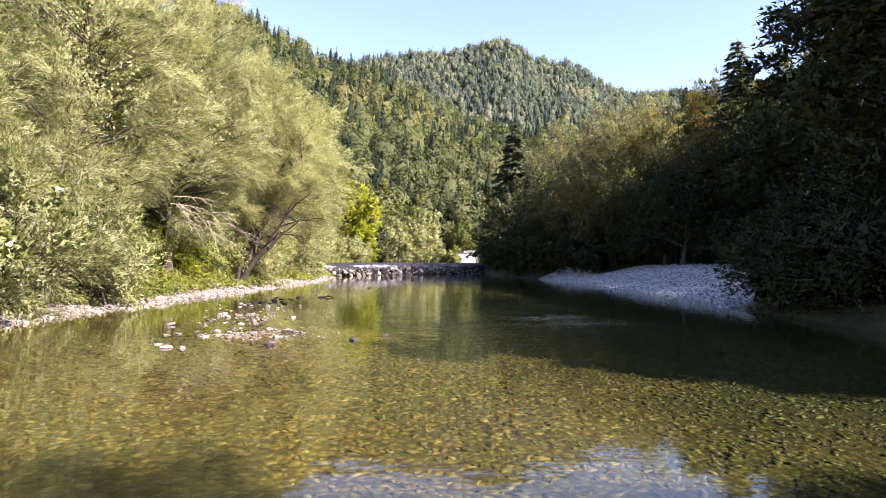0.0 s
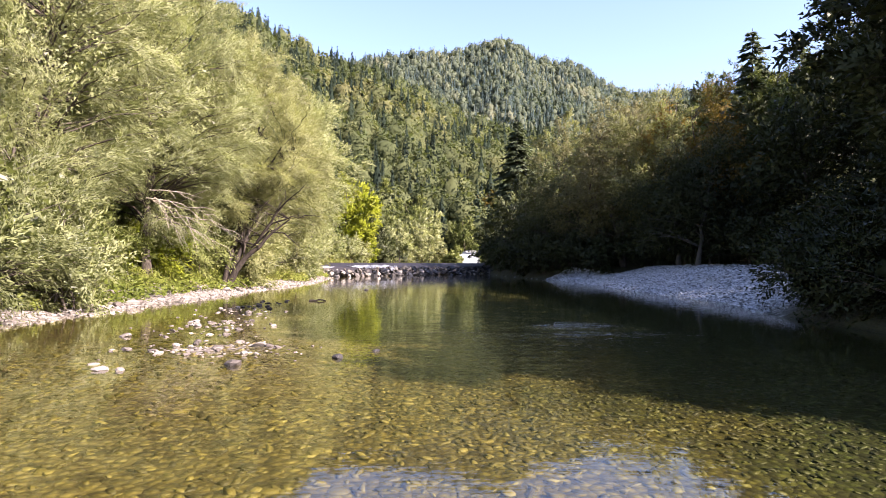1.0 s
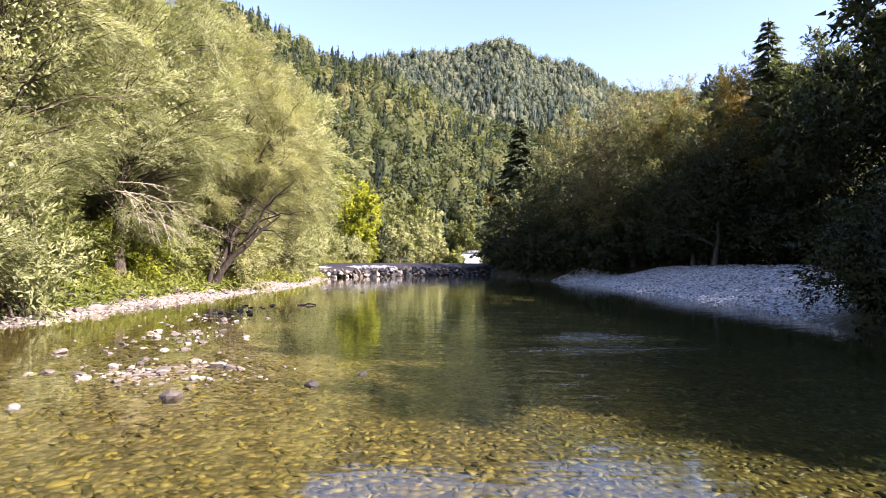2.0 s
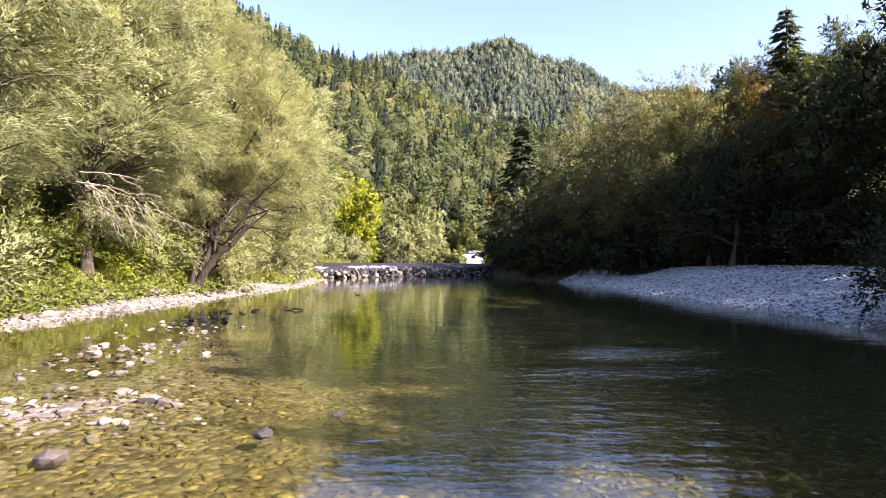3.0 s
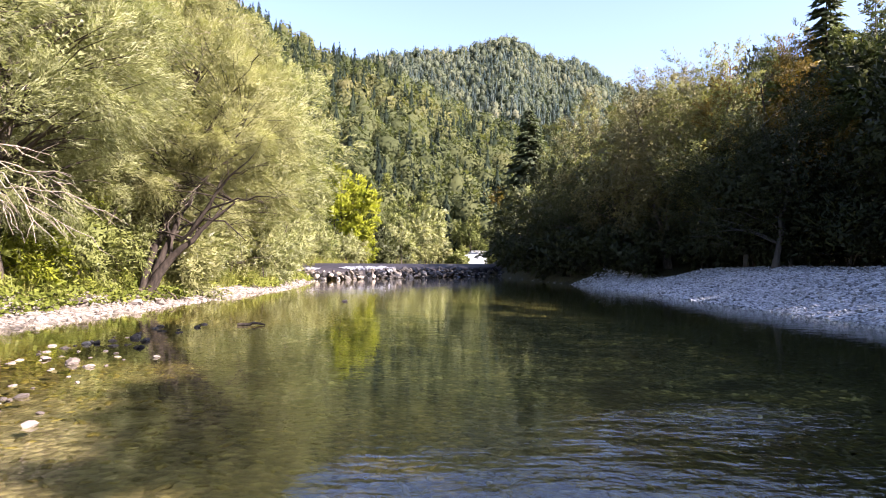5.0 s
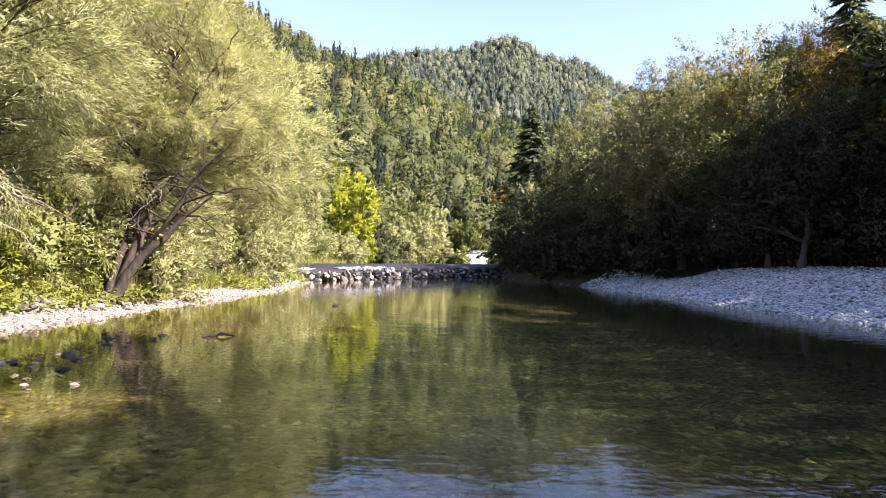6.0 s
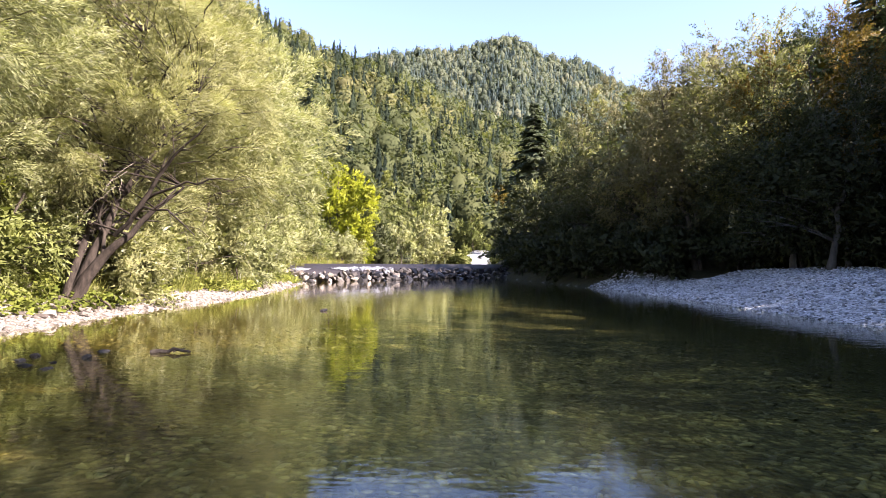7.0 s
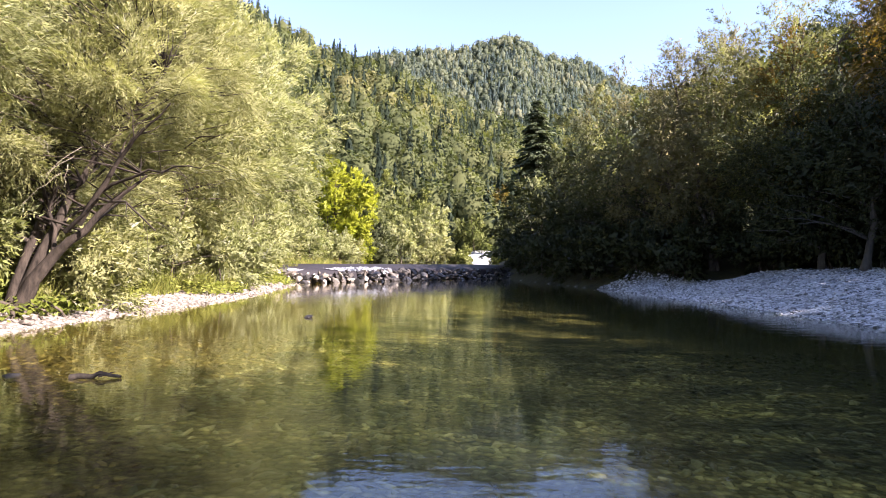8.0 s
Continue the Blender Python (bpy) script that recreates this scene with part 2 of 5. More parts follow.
fv = FOAM.coords(3.0, 0.6, 1.0)
fn = FOAM.noise(fv, 3.0, 5.0, 0.65)
FOAM = FOAM.surface(FOAM.principled(FOAM.ramp(fn, [(0.44, (0.03, 0.035, 0.04)), (0.66, (0.42, 0.43, 0.44))]), 0.35, FOAM.bump(fn, 0.6, 0.06), 0.5))

# ---- helpers for meshes ----


def mesh_of(name, verts, faces, material, smooth=False, tint=None, normals=None):
    """A mesh from arrays of vertices (n, 3) and of faces (m, 3 or 4)."""
    verts = np.asarray(verts, dtype=np.float32)
    faces = np.asarray(faces, dtype=np.int32)
    me = bpy.data.meshes.new(name)
    me.vertices.add(len(verts))
    me.vertices.foreach_set("co", verts.ravel())
    k = faces.shape[1]
    me.loops.add(faces.size)
    me.loops.foreach_set("vertex_index", faces.ravel())
    me.polygons.add(len(faces))
    me.polygons.foreach_set("loop_start", np.arange(0, faces.size, k, dtype=np.int32))
    me.update(calc_edges=True)
    if smooth:
        me.polygons.foreach_set("use_smooth", np.ones(len(faces), dtype=bool))
    if tint is not None:
        att = me.attributes.new("tint", "FLOAT", "POINT")
        att.data.foreach_set("value", np.asarray(tint, dtype=np.float32))
    me.materials.append(material)
    if normals is not None:
        me.polygons.foreach_set("use_smooth", np.ones(len(faces), dtype=bool))
        me.normals_split_custom_set_from_vertices(normals.astype(np.float32))
    return me


def child(name, mesh, parent, label=""):
    ob = new(name, mesh)
    ob.parent = parent
    return tagged(ob, label)


def unit(a):
    return a / (np.linalg.norm(a, axis=-1, keepdims=True) + 1e-9)


def tubes(lines, sides=7):
    """Tapered tubes along (points, radii) lines, as vertices and quads."""
    vs, fs, base = [], [], 0
    ang = np.linspace(0, 2 * math.pi, sides, endpoint=False)
    for pts, rad in lines:
        pts = np.asarray(pts, float)
        tang = unit(np.gradient(pts, axis=0))
        ref = np.where(np.abs(tang[:, 2:3]) > 0.9, np.array([[1.0, 0, 0]]), np.array([[0, 0, 1.0]]))
        u = unit(np.cross(tang, ref))
        w = np.cross(tang, u)
        ring = pts[:, None] + np.asarray(rad)[:, None, None] * (np.cos(ang)[None, :, None] * u[:, None] + np.sin(ang)[None, :, None] * w[:, None])
        vs.append(ring.reshape(-1, 3))
        n = len(pts)
        a = np.arange(n - 1)[:, None] * sides + np.arange(sides)[None]
        b = np.arange(n - 1)[:, None] * sides + (np.arange(sides)[None] + 1) % sides
        fs.append(np.stack([a, b, b + sides, a + sides], -1).reshape(-1, 4) + base)
        base += n * sides
    return np.concatenate(vs), np.concatenate(fs)


def blades(pos, way, face, length, width, tint, soft=None):
    """Leaves as slim triangles: at pos, pointing along way, broad towards face. soft: the normals that the foliage is lit by."""
    if soft is not None:
        face = face * np.where(np.sum(face * soft, -1, keepdims=True) < 0, -1.0, 1.0)
    side = unit(np.cross(way, face))
    L, W = length[:, None], width[:, None]
    v = np.stack([pos - side * W * 0.5, pos + side * W * 0.5, pos + way * L], 1).reshape(-1, 3)
    f = np.arange(len(v)).reshape(-1, 3)
    return v, f, np.repeat(tint, 3), (np.repeat(soft, 3, 0) if soft is not None else None)


def sprays(rng, centres, radii, outward, twigs, leaves, twig_len, leaf_len, leaf_w, droop, tints, up=0.25, stray=0.5):
    """Leaves on many small twigs: each bough is a plume that tapers outwards and upwards from its centre."""
    n = len(centres)
    axis_b = unit(outward * 0.75 + rng.normal(0, 0.45, (n, 3)) + np.array([0, 0, 0.30 + up]))
    c, r, o, ax = (np.repeat(q, twigs, 0) for q in (centres, radii, outward, axis_b))
    m = n * twigs
    ti = np.repeat(tints, twigs) + rng.normal(0, 0.06, m)
    d = unit(rng.normal(size=(m, 3)))
    along = rng.random((m, 1)) ** 0.8
    start = c + ax * r * (2.3 * along - 1.15) + d * r * (0.72 - 0.52 * along) * rng.random((m, 1)) ** 0.4
    way = unit(ax * 0.75 + d * 0.50 + o * 0.2 + rng.normal(0, 0.22, (m, 3)))
    L = twig_len * rng.uniform(0.5, 1.15, (m, 1)) * (1.0 - 0.35 * along)
    s = np.tile(np.linspace(0.05, 1.0, leaves), m)[:, None]
    P, Wy, LL = (np.repeat(a, leaves, 0) for a in (start, way, L))
    pos = P + Wy * LL * s + np.array([0, 0, -1.0]) * droop * LL * s * s + rng.normal(0, 0.05 * twig_len, (len(s), 3))
    lw = unit(Wy * 0.9 + rng.normal(0, stray, (len(s), 3)) + np.array([0, 0, -0.6]) * droop * s)
    dl = np.repeat(d, leaves, 0)
    fc = unit(rng.normal(0, 0.55, (len(s), 3)) + dl * 0.6 + np.repeat(o, leaves, 0) * 0.3 + np.array([0, 0, 0.3]))
    ln = leaf_len * rng.uniform(0.6, 1.35, len(s))
    soft = unit(dl * 0.62 + np.repeat(o, leaves, 0) * 0.22 + fc * 0.16 + np.array([0, 0, 0.30]))
    return blades(pos, lw, fc, ln, ln * (leaf_w / leaf_len), np.clip(np.repeat(ti, leaves), 0, 1), soft)


def curve_line(rng, a, b, sag, r0, r1, steps=7, wobble=0.06):
    """A bent branch from a to b."""
    a, b = np.asarray(a, float), np.asarray(b, float)
    s = np.linspace(0, 1, steps)[:, None]
    L = np.linalg.norm(b - a)
    mid = np.sin(s * math.pi) * np.asarray(sag, float)
    w = rng.normal(0, wobble * L, (steps, 3)) * np.sin(s * math.pi)
    return a + (b - a) * s + mid + w * 0.6, r0 + (r1 - r0) * s[:, 0] ** 0.8



def broad_tree(name, label, category, base, height, crown, radii, boughs, twigs, leaves, leaf, material, seed, group="", lean=(0, 0),
               trunk_r=0.22, tops_at=(), stems=1, low=0.12, twig_len=1.0, droop=0.35, bough_r=1.0, tint=0.5, bark=None, fork=0.3, core=0.26, core_n=1500, stray=0.5, up=0.25, lobe_n=0):
    """A broadleaf tree: tapered stems, limbs to every bough, and a crown of leafy sprays. crown: the crown's centre from the base."""
    rng = np.random.default_rng(seed)
    root = tagged(new(name), label, category, group)
    root.location = base
    crown, radii = np.asarray(crown, float), np.asarray(radii, float)
    # billows: each main limb carries its own rounded mass of boughs
    lobes = []
    count = lobe_n or max(9, boughs // 6)
    for j in range(count):
        h = 1 - 2 * (j + 0.5) / count
        a = j * 2.39996 + rng.normal(0, 0.25)
        d = np.array([math.cos(a) * math.sqrt(1 - h * h), math.sin(a) * math.sqrt(1 - h * h), h])
        c = crown + d * radii * rng.uniform(0.50, 0.80)
        lr = radii * rng.uniform(0.30, 0.42) * np.array([1.0, 1.0, rng.uniform(0.7, 0.95)])
        c[2] = max(c[2], low * height + 0.35 * lr[2])
        lobes.append((c, lr, rng.normal(0, 0.12)))
    cs, out, bt = [], [], []
    while len(cs) < boughs:
        c, lr, lt = lobes[len(cs) % count]
        away = unit((c - crown) / radii)
        dd = unit(unit(rng.normal(size=3)) + 0.45 * away)
        p = c + dd * lr * rng.uniform(0.70, 1.08)
        if p[2] < low * height * 0.8:
            lobes[len(cs) % count] = (c + np.array([0, 0, 0.05 * height]), lr, lt)
            continue
        cs.append(p)
        out.append(unit(dd * 0.8 + away * 0.45))
        bt.append(lt)
    cs, out, bt = np.array(cs), np.array(out), np.array(bt)
    rr = 0.82 * bough_r * rng.uniform(0.65, 1.25, (boughs, 1))
    tints = np.clip(tint + bt + rng.normal(0, 0.09, boughs), 0.05, 0.95)
    v, f, ti, nm = sprays(rng, cs, rr, out, twigs, leaves, twig_len, leaf[0], leaf[1], droop, tints, up, stray)
    # larger filler leaves that close the crown, most tinted darker for its inner shade
    dd = unit(rng.normal(size=(core_n, 3)))
    pp = crown + dd * radii * (0.64 * rng.random((core_n, 1)) ** 0.4)
    pp = pp[pp[:, 2] > low * height]
    dd = unit((pp - crown) / radii)
    v2, f2, ti2, nm2 = blades(pp, unit(rng.normal(size=pp.shape)), unit(rng.normal(size=pp.shape)), np.full(len(pp), core) * rng.uniform(0.7, 1.4, len(pp)), np.full(len(pp), core * 0.7), np.full(len(pp), tint * (1.0 if core_n > 3000 else 0.8)), unit(dd + np.array([0, 0, 0.5])))
    child("crown", mesh_of("crown", np.concatenate([v, v2]), np.concatenate([f, f2 + len(v)]), material, False, np.concatenate([ti, ti2]), np.concatenate([nm, nm2])), root)
    lines = []
    tops = []
    for k in range(max(stems, len(tops_at))):
        a = np.array([rng.normal(0, 0.25) * (stems > 1), rng.normal(0, 0.25) * (stems > 1), -0.25])
        top = np.array([crown[0] + lean[0] + rng.normal(0, 0.25) * radii[0] * (stems > 1), crown[1] + lean[1] + rng.normal(0, 0.25) * radii[1] * (stems > 1), height * 0.86])
        if tops_at:
            top = np.array(tops_at[k], float)
        pts, rad = curve_line(rng, a, top, (-(top[0]) * 0.12, 0, -0.0), trunk_r * (1.0 if k == 0 else 0.75), 0.03, 12, 0.02)
        rad[0] *= 1.35
        lines.append((pts, rad))
        tops.append((pts, rad))
    for p in cs if base[1] < 45 and base[0] < 22 else cs[::3]:
        near = [q for q in tops if q[0][-1][2] > 0.62 * p[2]] or tops[-1:]
        pts, rad = near[rng.integers(len(near))]
        hz = np.clip(p[2] - 0.5 * np.linalg.norm(p[:2] - pts[5][:2]), fork * height * 0.5, pts[-1][2])
        i = int(np.argmin(np.abs(pts[:, 2] - hz)))
        r0 = min(rad[i] * 0.55, 0.10)
        lines.append(curve_line(rng, pts[i], p + unit(p - crown) * 0.5, (0, 0, 0.08 * np.linalg.norm(p - pts[i])), max(r0, 0.02), 0.008, 5, 0.05))
    v, f = tubes(lines[:len(tops)], 8)
    v2, f2 = tubes(lines[len(tops):], 3)
    child("trunk", mesh_of("trunk", np.concatenate([v, v2]), np.concatenate([f, f2 + len(v)]), bark or BARK, True), root)
    return root


def spruce_tree(name, label, base, height, radius, seed, tiers=26, per=9, leaf=(0.5, 0.16), material=None, group="", low=0.08, thin=1.0):
    """A spruce: straight stem, whorls of drooping branches hung with needle sprays."""
    rng = np.random.default_rng(seed)
    root = tagged(new(name), label, "conifer", group)
    root.location = base
    lines = [curve_line(rng, (0, 0, -0.3), (0, 0, height), (0, 0, 0), 0.018 * height, 0.02, 10, 0.002)]
    vs, fs, ts, ns, nb = [], [], [], [], 0
    for k in range(tiers):
        s = low + (1 - low) * (k / tiers) ** 0.92
        z = s * height
        R = radius * (1 - s) ** 0.85 * rng.uniform(0.8, 1.15) + 0.15
        n = max(4, int(per * (0.5 + 0.5 * (1 - s))))
        for j in range(n):
            a = rng.uniform(0, 2 * math.pi)
            r = R * rng.uniform(0.65, 1.15)
            d = np.array([math.cos(a), math.sin(a), 0.0])
            tip = d * r + np.array([0, 0, z - 0.28 * r + rng.normal(0, 0.1)])
            root_p = np.array([0, 0, z + 0.05 * r])
            lines.append(curve_line(rng, root_p, tip, (0, 0, -0.06 * r), max(0.010, 0.007 * r), 0.005, 4, 0.01))
            m = max(5, int(r * 9 * thin))
            u = rng.uniform(0.15, 1.05, m)[:, None]
            pos = root_p + (tip - root_p) * u + rng.normal(0, 0.06, (m, 3)) * (0.3 + r * 0.3)
            side = np.array([-d[1], d[0], 0])
            way = unit(d * 0.7 + side * rng.choice([-1, 1], m)[:, None] * rng.uniform(0.2, 0.9, (m, 1)) + np.array([0, 0, -0.35]) + rng.normal(0, 0.15, (m, 3)))
            face = unit(np.array([0, 0, 1.0]) + rng.normal(0, 0.5, (m, 3)))
            ln = leaf[0] * rng.uniform(0.6, 1.3, m)
            v, f, t, nm = blades(pos, way, face, ln, ln * leaf[1] / leaf[0], np.clip(0.5 + rng.normal(0, 0.2, m), 0, 1), unit(d * 0.8 + face * 0.3 + np.array([0, 0, 0.25])))
            ns.append(nm)
            vs.append(v)
            fs.append(f + nb)
            ts.append(t)
            nb += len(v)
    child("crown", mesh_of("crown", np.concatenate(vs), np.concatenate(fs), material or NEEDLE, False, np.concatenate(ts), np.concatenate(ns)), root)
    v, f = tubes(lines, 5)
    child("trunk", mesh_of("trunk", v, f, BARK, True), root)
    return root

# ---- the ground: one sheet with the river's channel, banks, valley floor and hills ----


def lerp_table(y, table):
    t = np.array(table)
    return np.interp(y, t[:, 0], t[:, 1])


LEFT_SHORE = [(-60, -10.5), (14, -10.0), (17, -10.3), (20, -10.0), (25, -9.8), (30, -9.4), (34, -9.3), (40, -9.0), (46, -8.8), (52, -9.4), (58, -10.0), (64, -11.2), (70, -12.5), (90, -13), (120, -13), (150, -10)]
RIGHT_SHORE = [(-60, 10), (10, 10), (20, 10), (27, 11), (36, 10.5), (44, 9.9), (52, 9.4), (57, 8.8), (62, 7.6), (70, 6.2), (82, 5.4), (110, 6.5), (130, 12), (150, 30)]


def weir_y(x):
    """The weir's toe, slanting upstream from the sunny bank."""
    return 68.6 + 1.30 * (x + 5.0)


def wavy(x, y, scale, seed):
    """Smooth irregularity from a few sines."""
    r = np.random.default_rng(seed)
    out = 0
    for k in range(5):
        a = r.uniform(0, 2 * math.pi)
        f = scale * r.uniform(0.6, 1.8)
        out = out + np.sin((x * math.cos(a) + y * math.sin(a)) * f + r.uniform(0, 6.28)) / 5
    return out


HILL = [(-0.60, 0.41), (-0.30, 0.338), (-0.24, 0.304), (-0.18, 0.266), (-0.10, 0.25), (-0.04, 0.226), (0.04, 0.187), (0.14, 0.158), (0.20, 0.13), (0.30, 0.10), (0.6, 0.08)]
RIDGE = [(-0.60, 0.40), (-0.30, 0.29), (-0.17, 0.281), (-0.126, 0.293), (-0.019, 0.306), (0.05, 0.315), (0.0885, 0.321), (0.115, 0.315), (0.142, 0.297), (0.17, 0.285), (0.196, 0.288), (0.225, 0.275), (0.258, 0.250),
         (0.31, 0.235), (0.375, 0.243), (0.5, 0.22), (0.8, 0.2)]


def land(x, y):
    """Height of the ground, and what covers it: gravel, soil, woodland floor."""
    x, y = np.asarray(x, float), np.asarray(y, float)
    wob = wavy(x, y, 0.8, 3) * 0.25
    xl, xr = lerp_table(y, LEFT_SHORE) + wob, lerp_table(y, RIGHT_SHORE) + wob
    dl, dr = xl - x, x - xr
    inside = np.minimum(-dl, -dr)
    lift = 1.2 * np.clip((y - weir_y(np.clip(x, -14, 9)) + 0.5) / 4.5, 0, 1)
    # river bed: shallow to the sunny side, a stony shoal at 9 to 19 m, deep by the shaded bank
    depth = 0.16 + 0.22 * np.clip((x + 3) / 7, 0, 1) + 0.35 * np.clip((y - 30) / 12, 0, 1) * np.clip(inside / 3, 0, 1)
    depth = depth - 0.14 * np.exp(-(((x + 4.2) / 2.4) ** 2 + ((y - 13.6) / 4.0) ** 2)) + 0.04 * wavy(x, y, 1.6, 5)
    bed = -depth * np.clip(inside / 1.4, 0, 1)
    left = 0.28 * np.clip(dl / 1.5, 0, 1) + 0.75 * np.clip((dl - 1.3) / 1.6, 0, 1) + 0.08 * np.clip(dl - 3, 0, 30) + 0.05 * wavy(x, y, 2.5, 7) * np.clip(dl, 0, 1)
    bar = np.clip((y - 20) / 5, 0, 1) * np.clip((57 - y) / 5, 0, 1)
    flat = 0.22 * np.clip((58 - y) / 9, 0.25, 1) * np.clip(dr, 0, 5.5) + 0.08 * np.clip(dr - 5.0, 0, 40)
    steep = 0.5 * np.clip(dr, 0, 3) + 0.12 * np.clip(dr - 3, 0, 40)
    right = bar * flat + (1 - bar) * steep + 0.06 * wavy(x, y, 1.9, 9) * np.clip(dr, 0, 1)
    z = np.where(dl > 0, left, np.where(dr > 0, right, bed)) + lift
    # valley end and hills
    z = z + np.clip((y - 150) / 120, 0, 1) * 4.5 * (np.abs(x) < 1e9)
    yy = np.maximum(y, 1.0)
    crest = lerp_table(x / yy, HILL) * 400
    spur = crest * np.clip((y - 190) / 210, 0, 1) ** 0.95 * np.clip(1 - (y - 400) / 260, 0, 1) + 5 * wavy(x, y, 0.05, 13) * np.clip((y - 200) / 60, 0, 1) * np.clip((460 - y) / 60, 0, 1)
    side = np.clip(-26 - x, 0, None) * 0.8 * np.clip((y - 95) / 60, 0, 1) * np.clip((330 - y) / 130, 0, 1)
    spur = np.maximum(spur, side)
    s = np.clip((y - 420) / 480, 0, 1)
    mount = (lerp_table(x / yy, RIDGE) + 0.009) * 900 * (s ** 1.15) * np.where(y > 900, np.clip(1 - (y - 900) / 1500, 0.2, 1), 1) + 14 * wavy(x, y, 0.018, 17) * s * (1 - s) * 3
    slope_r = np.clip(x - 26, 0, None) * 0.50 * np.clip((y + 40) / 60, 0, 1) * np.clip((420 - y) / 200, 0, 1)
    slope_l = np.clip(-26 - x, 0, None) * 0.35 * np.clip((140 - y) / 60, 0, 1)
    z = z + np.maximum(np.maximum(spur, mount), slope_r) + slope_l
    gravel = np.where(dl > 0, np.clip(1 - (dl - 0.9 - 0.8 * wavy(x, y, 0.6, 21)) / 0.5, 0, 1), np.where(dr > 0, np.clip(bar * 1.5, 0, 1) * np.clip((8.5 - 5.5 * np.clip((y - 46) / 10, 0, 1) - dr) / 2, 0, 1), 0))
    gravel = np.where(dr > 0, gravel, np.maximum(gravel, np.clip((0.12 - inside) / 0.2, 0, 1)))
    gravel = gravel * np.where(dl > 0, np.clip((62 - y) / 4, 0, 1), 1)
    soil = np.where((dl > 0) | (dr > 0), 1 - gravel, 0)
    gravel = np.maximum(gravel, 0.65 * np.exp(-(((x + 4.6) / 2.8) ** 2 + ((y - 15.0) / 5.2) ** 2)))
    wood = np.clip(np.maximum(dl - 6, dr - 11) / 4, 0, 1)
    wood = np.maximum(wood, np.clip((y - 150) / 20, 0, 1))
    return z, np.stack([gravel, np.clip(soil, 0, 1), wood, np.ones_like(wood)], -1)


def axis(parts):
    out = []
    for a, b, step in parts:
        out.extend(np.arange(a, b, step))
    out.append(parts[-1][1])
    return np.array(out)


gx = axis([(-1400, -300, 60), (-300, -60, 12), (-60, -20, 2), (-20, -13, 0.6), (-13, 14, 0.3), (14, 22, 0.6), (22, 60, 2), (60, 300, 12), (300, 1400, 60)])
gy = axis([(-120, -10, 6), (-10, 3, 1), (3, 28, 0.3), (28, 90, 0.6), (90, 160, 3), (160, 500, 9), (500, 1000, 16), (1000, 2600, 100)])
GX, GY = np.meshgrid(gx, gy)
GZ, COVER = land(GX, GY)
nx, ny = len(gx), len(gy)
idx = np.arange(nx * ny).reshape(ny, nx)
gf = np.stack([idx[:-1, :-1], idx[:-1, 1:], idx[1:, 1:], idx[1:, :-1]], -1).reshape(-1, 4)
gme = mesh_of("ground", np.stack([GX, GY, GZ], -1).reshape(-1, 3), gf, GROUND, True)
att = gme.color_attributes.new("cover", "FLOAT_COLOR", "POINT")
att.data.foreach_set("color", COVER.reshape(-1).astype(np.float32))
# where the bed turns green and carries the painted sun dapples
alg = gme.attributes.new("algae", "FLOAT", "POINT")
alg.data.foreach_set("value", (np.clip((GY - 18.5) / 3, 0, 1) * np.clip((GX + 5) / 4, 0, 1) * np.clip((6.8 - GX) / 2.5, 0, 1)).ravel().astype(np.float32))
ground = tagged(new("ground", gme), "gravelly river bed, banks and wooded valley floor", "ground", kind="structure")


def on_land(x, y):
    return float(land(np.array([x]), np.array([y]))[0][0])


# ---- water: the lower reach and the pool above the weir ----
def water_sheet(name, label, outline, z):
    bm = bmesh.new()
    bm.faces.new([bm.verts.new((x, y, z)) for x, y in outline])
    me = bpy.data.meshes.new(name)
    bm.to_mesh(me)
    bm.free()
    me.materials.append(WATER)
    return tagged(new(name, me), label, "river", kind="structure")


water_sheet("water_lower", "clear shallow river water over cobbles", [(-16, -60), (16, -60), (16, 98.5), (-16, 56.9)], 0.0)
water_sheet("water_upper", "still river water held above the weir", [(-20, 53.4), (9, 91.1), (30, 118.4), (40, 170), (-20, 170)], 1.3)

# ---- trees of the sunny bank ----
LB = "trees of the sunny bank"


def at(x, y, dz=0.0):
    return (x, y, on_land(x, y) + dz)


# the leaning willow over the water
leaning = broad_tree("willow_tree", "leaning willow with dark bent trunk, yellow-green leaves over the river", "tree", at(-10.8, 33.6), 13.5,
                     (-0.2, 2.0, 6.9), (4.0, 4.8, 5.8), 200, 54, 28, (0.125, 0.019), WILLOW_YELLOW, 11, LB, stray=0.26, core_n=5000, core=0.13, trunk_r=0.24,
                     tops_at=((3.1, 0.3, 3.3), (3.0, 1.4, 6.2), (1.2, 2.6, 10.2)), low=0.08, twig_len=1.0, droop=0.35, bough_r=0.95, tint=0.5, bark=SHADED_BARK, lobe_n=30)
# dark limbs reaching out in front of the foliage, with thin pale twigs
rl = np.random.default_rng(31)
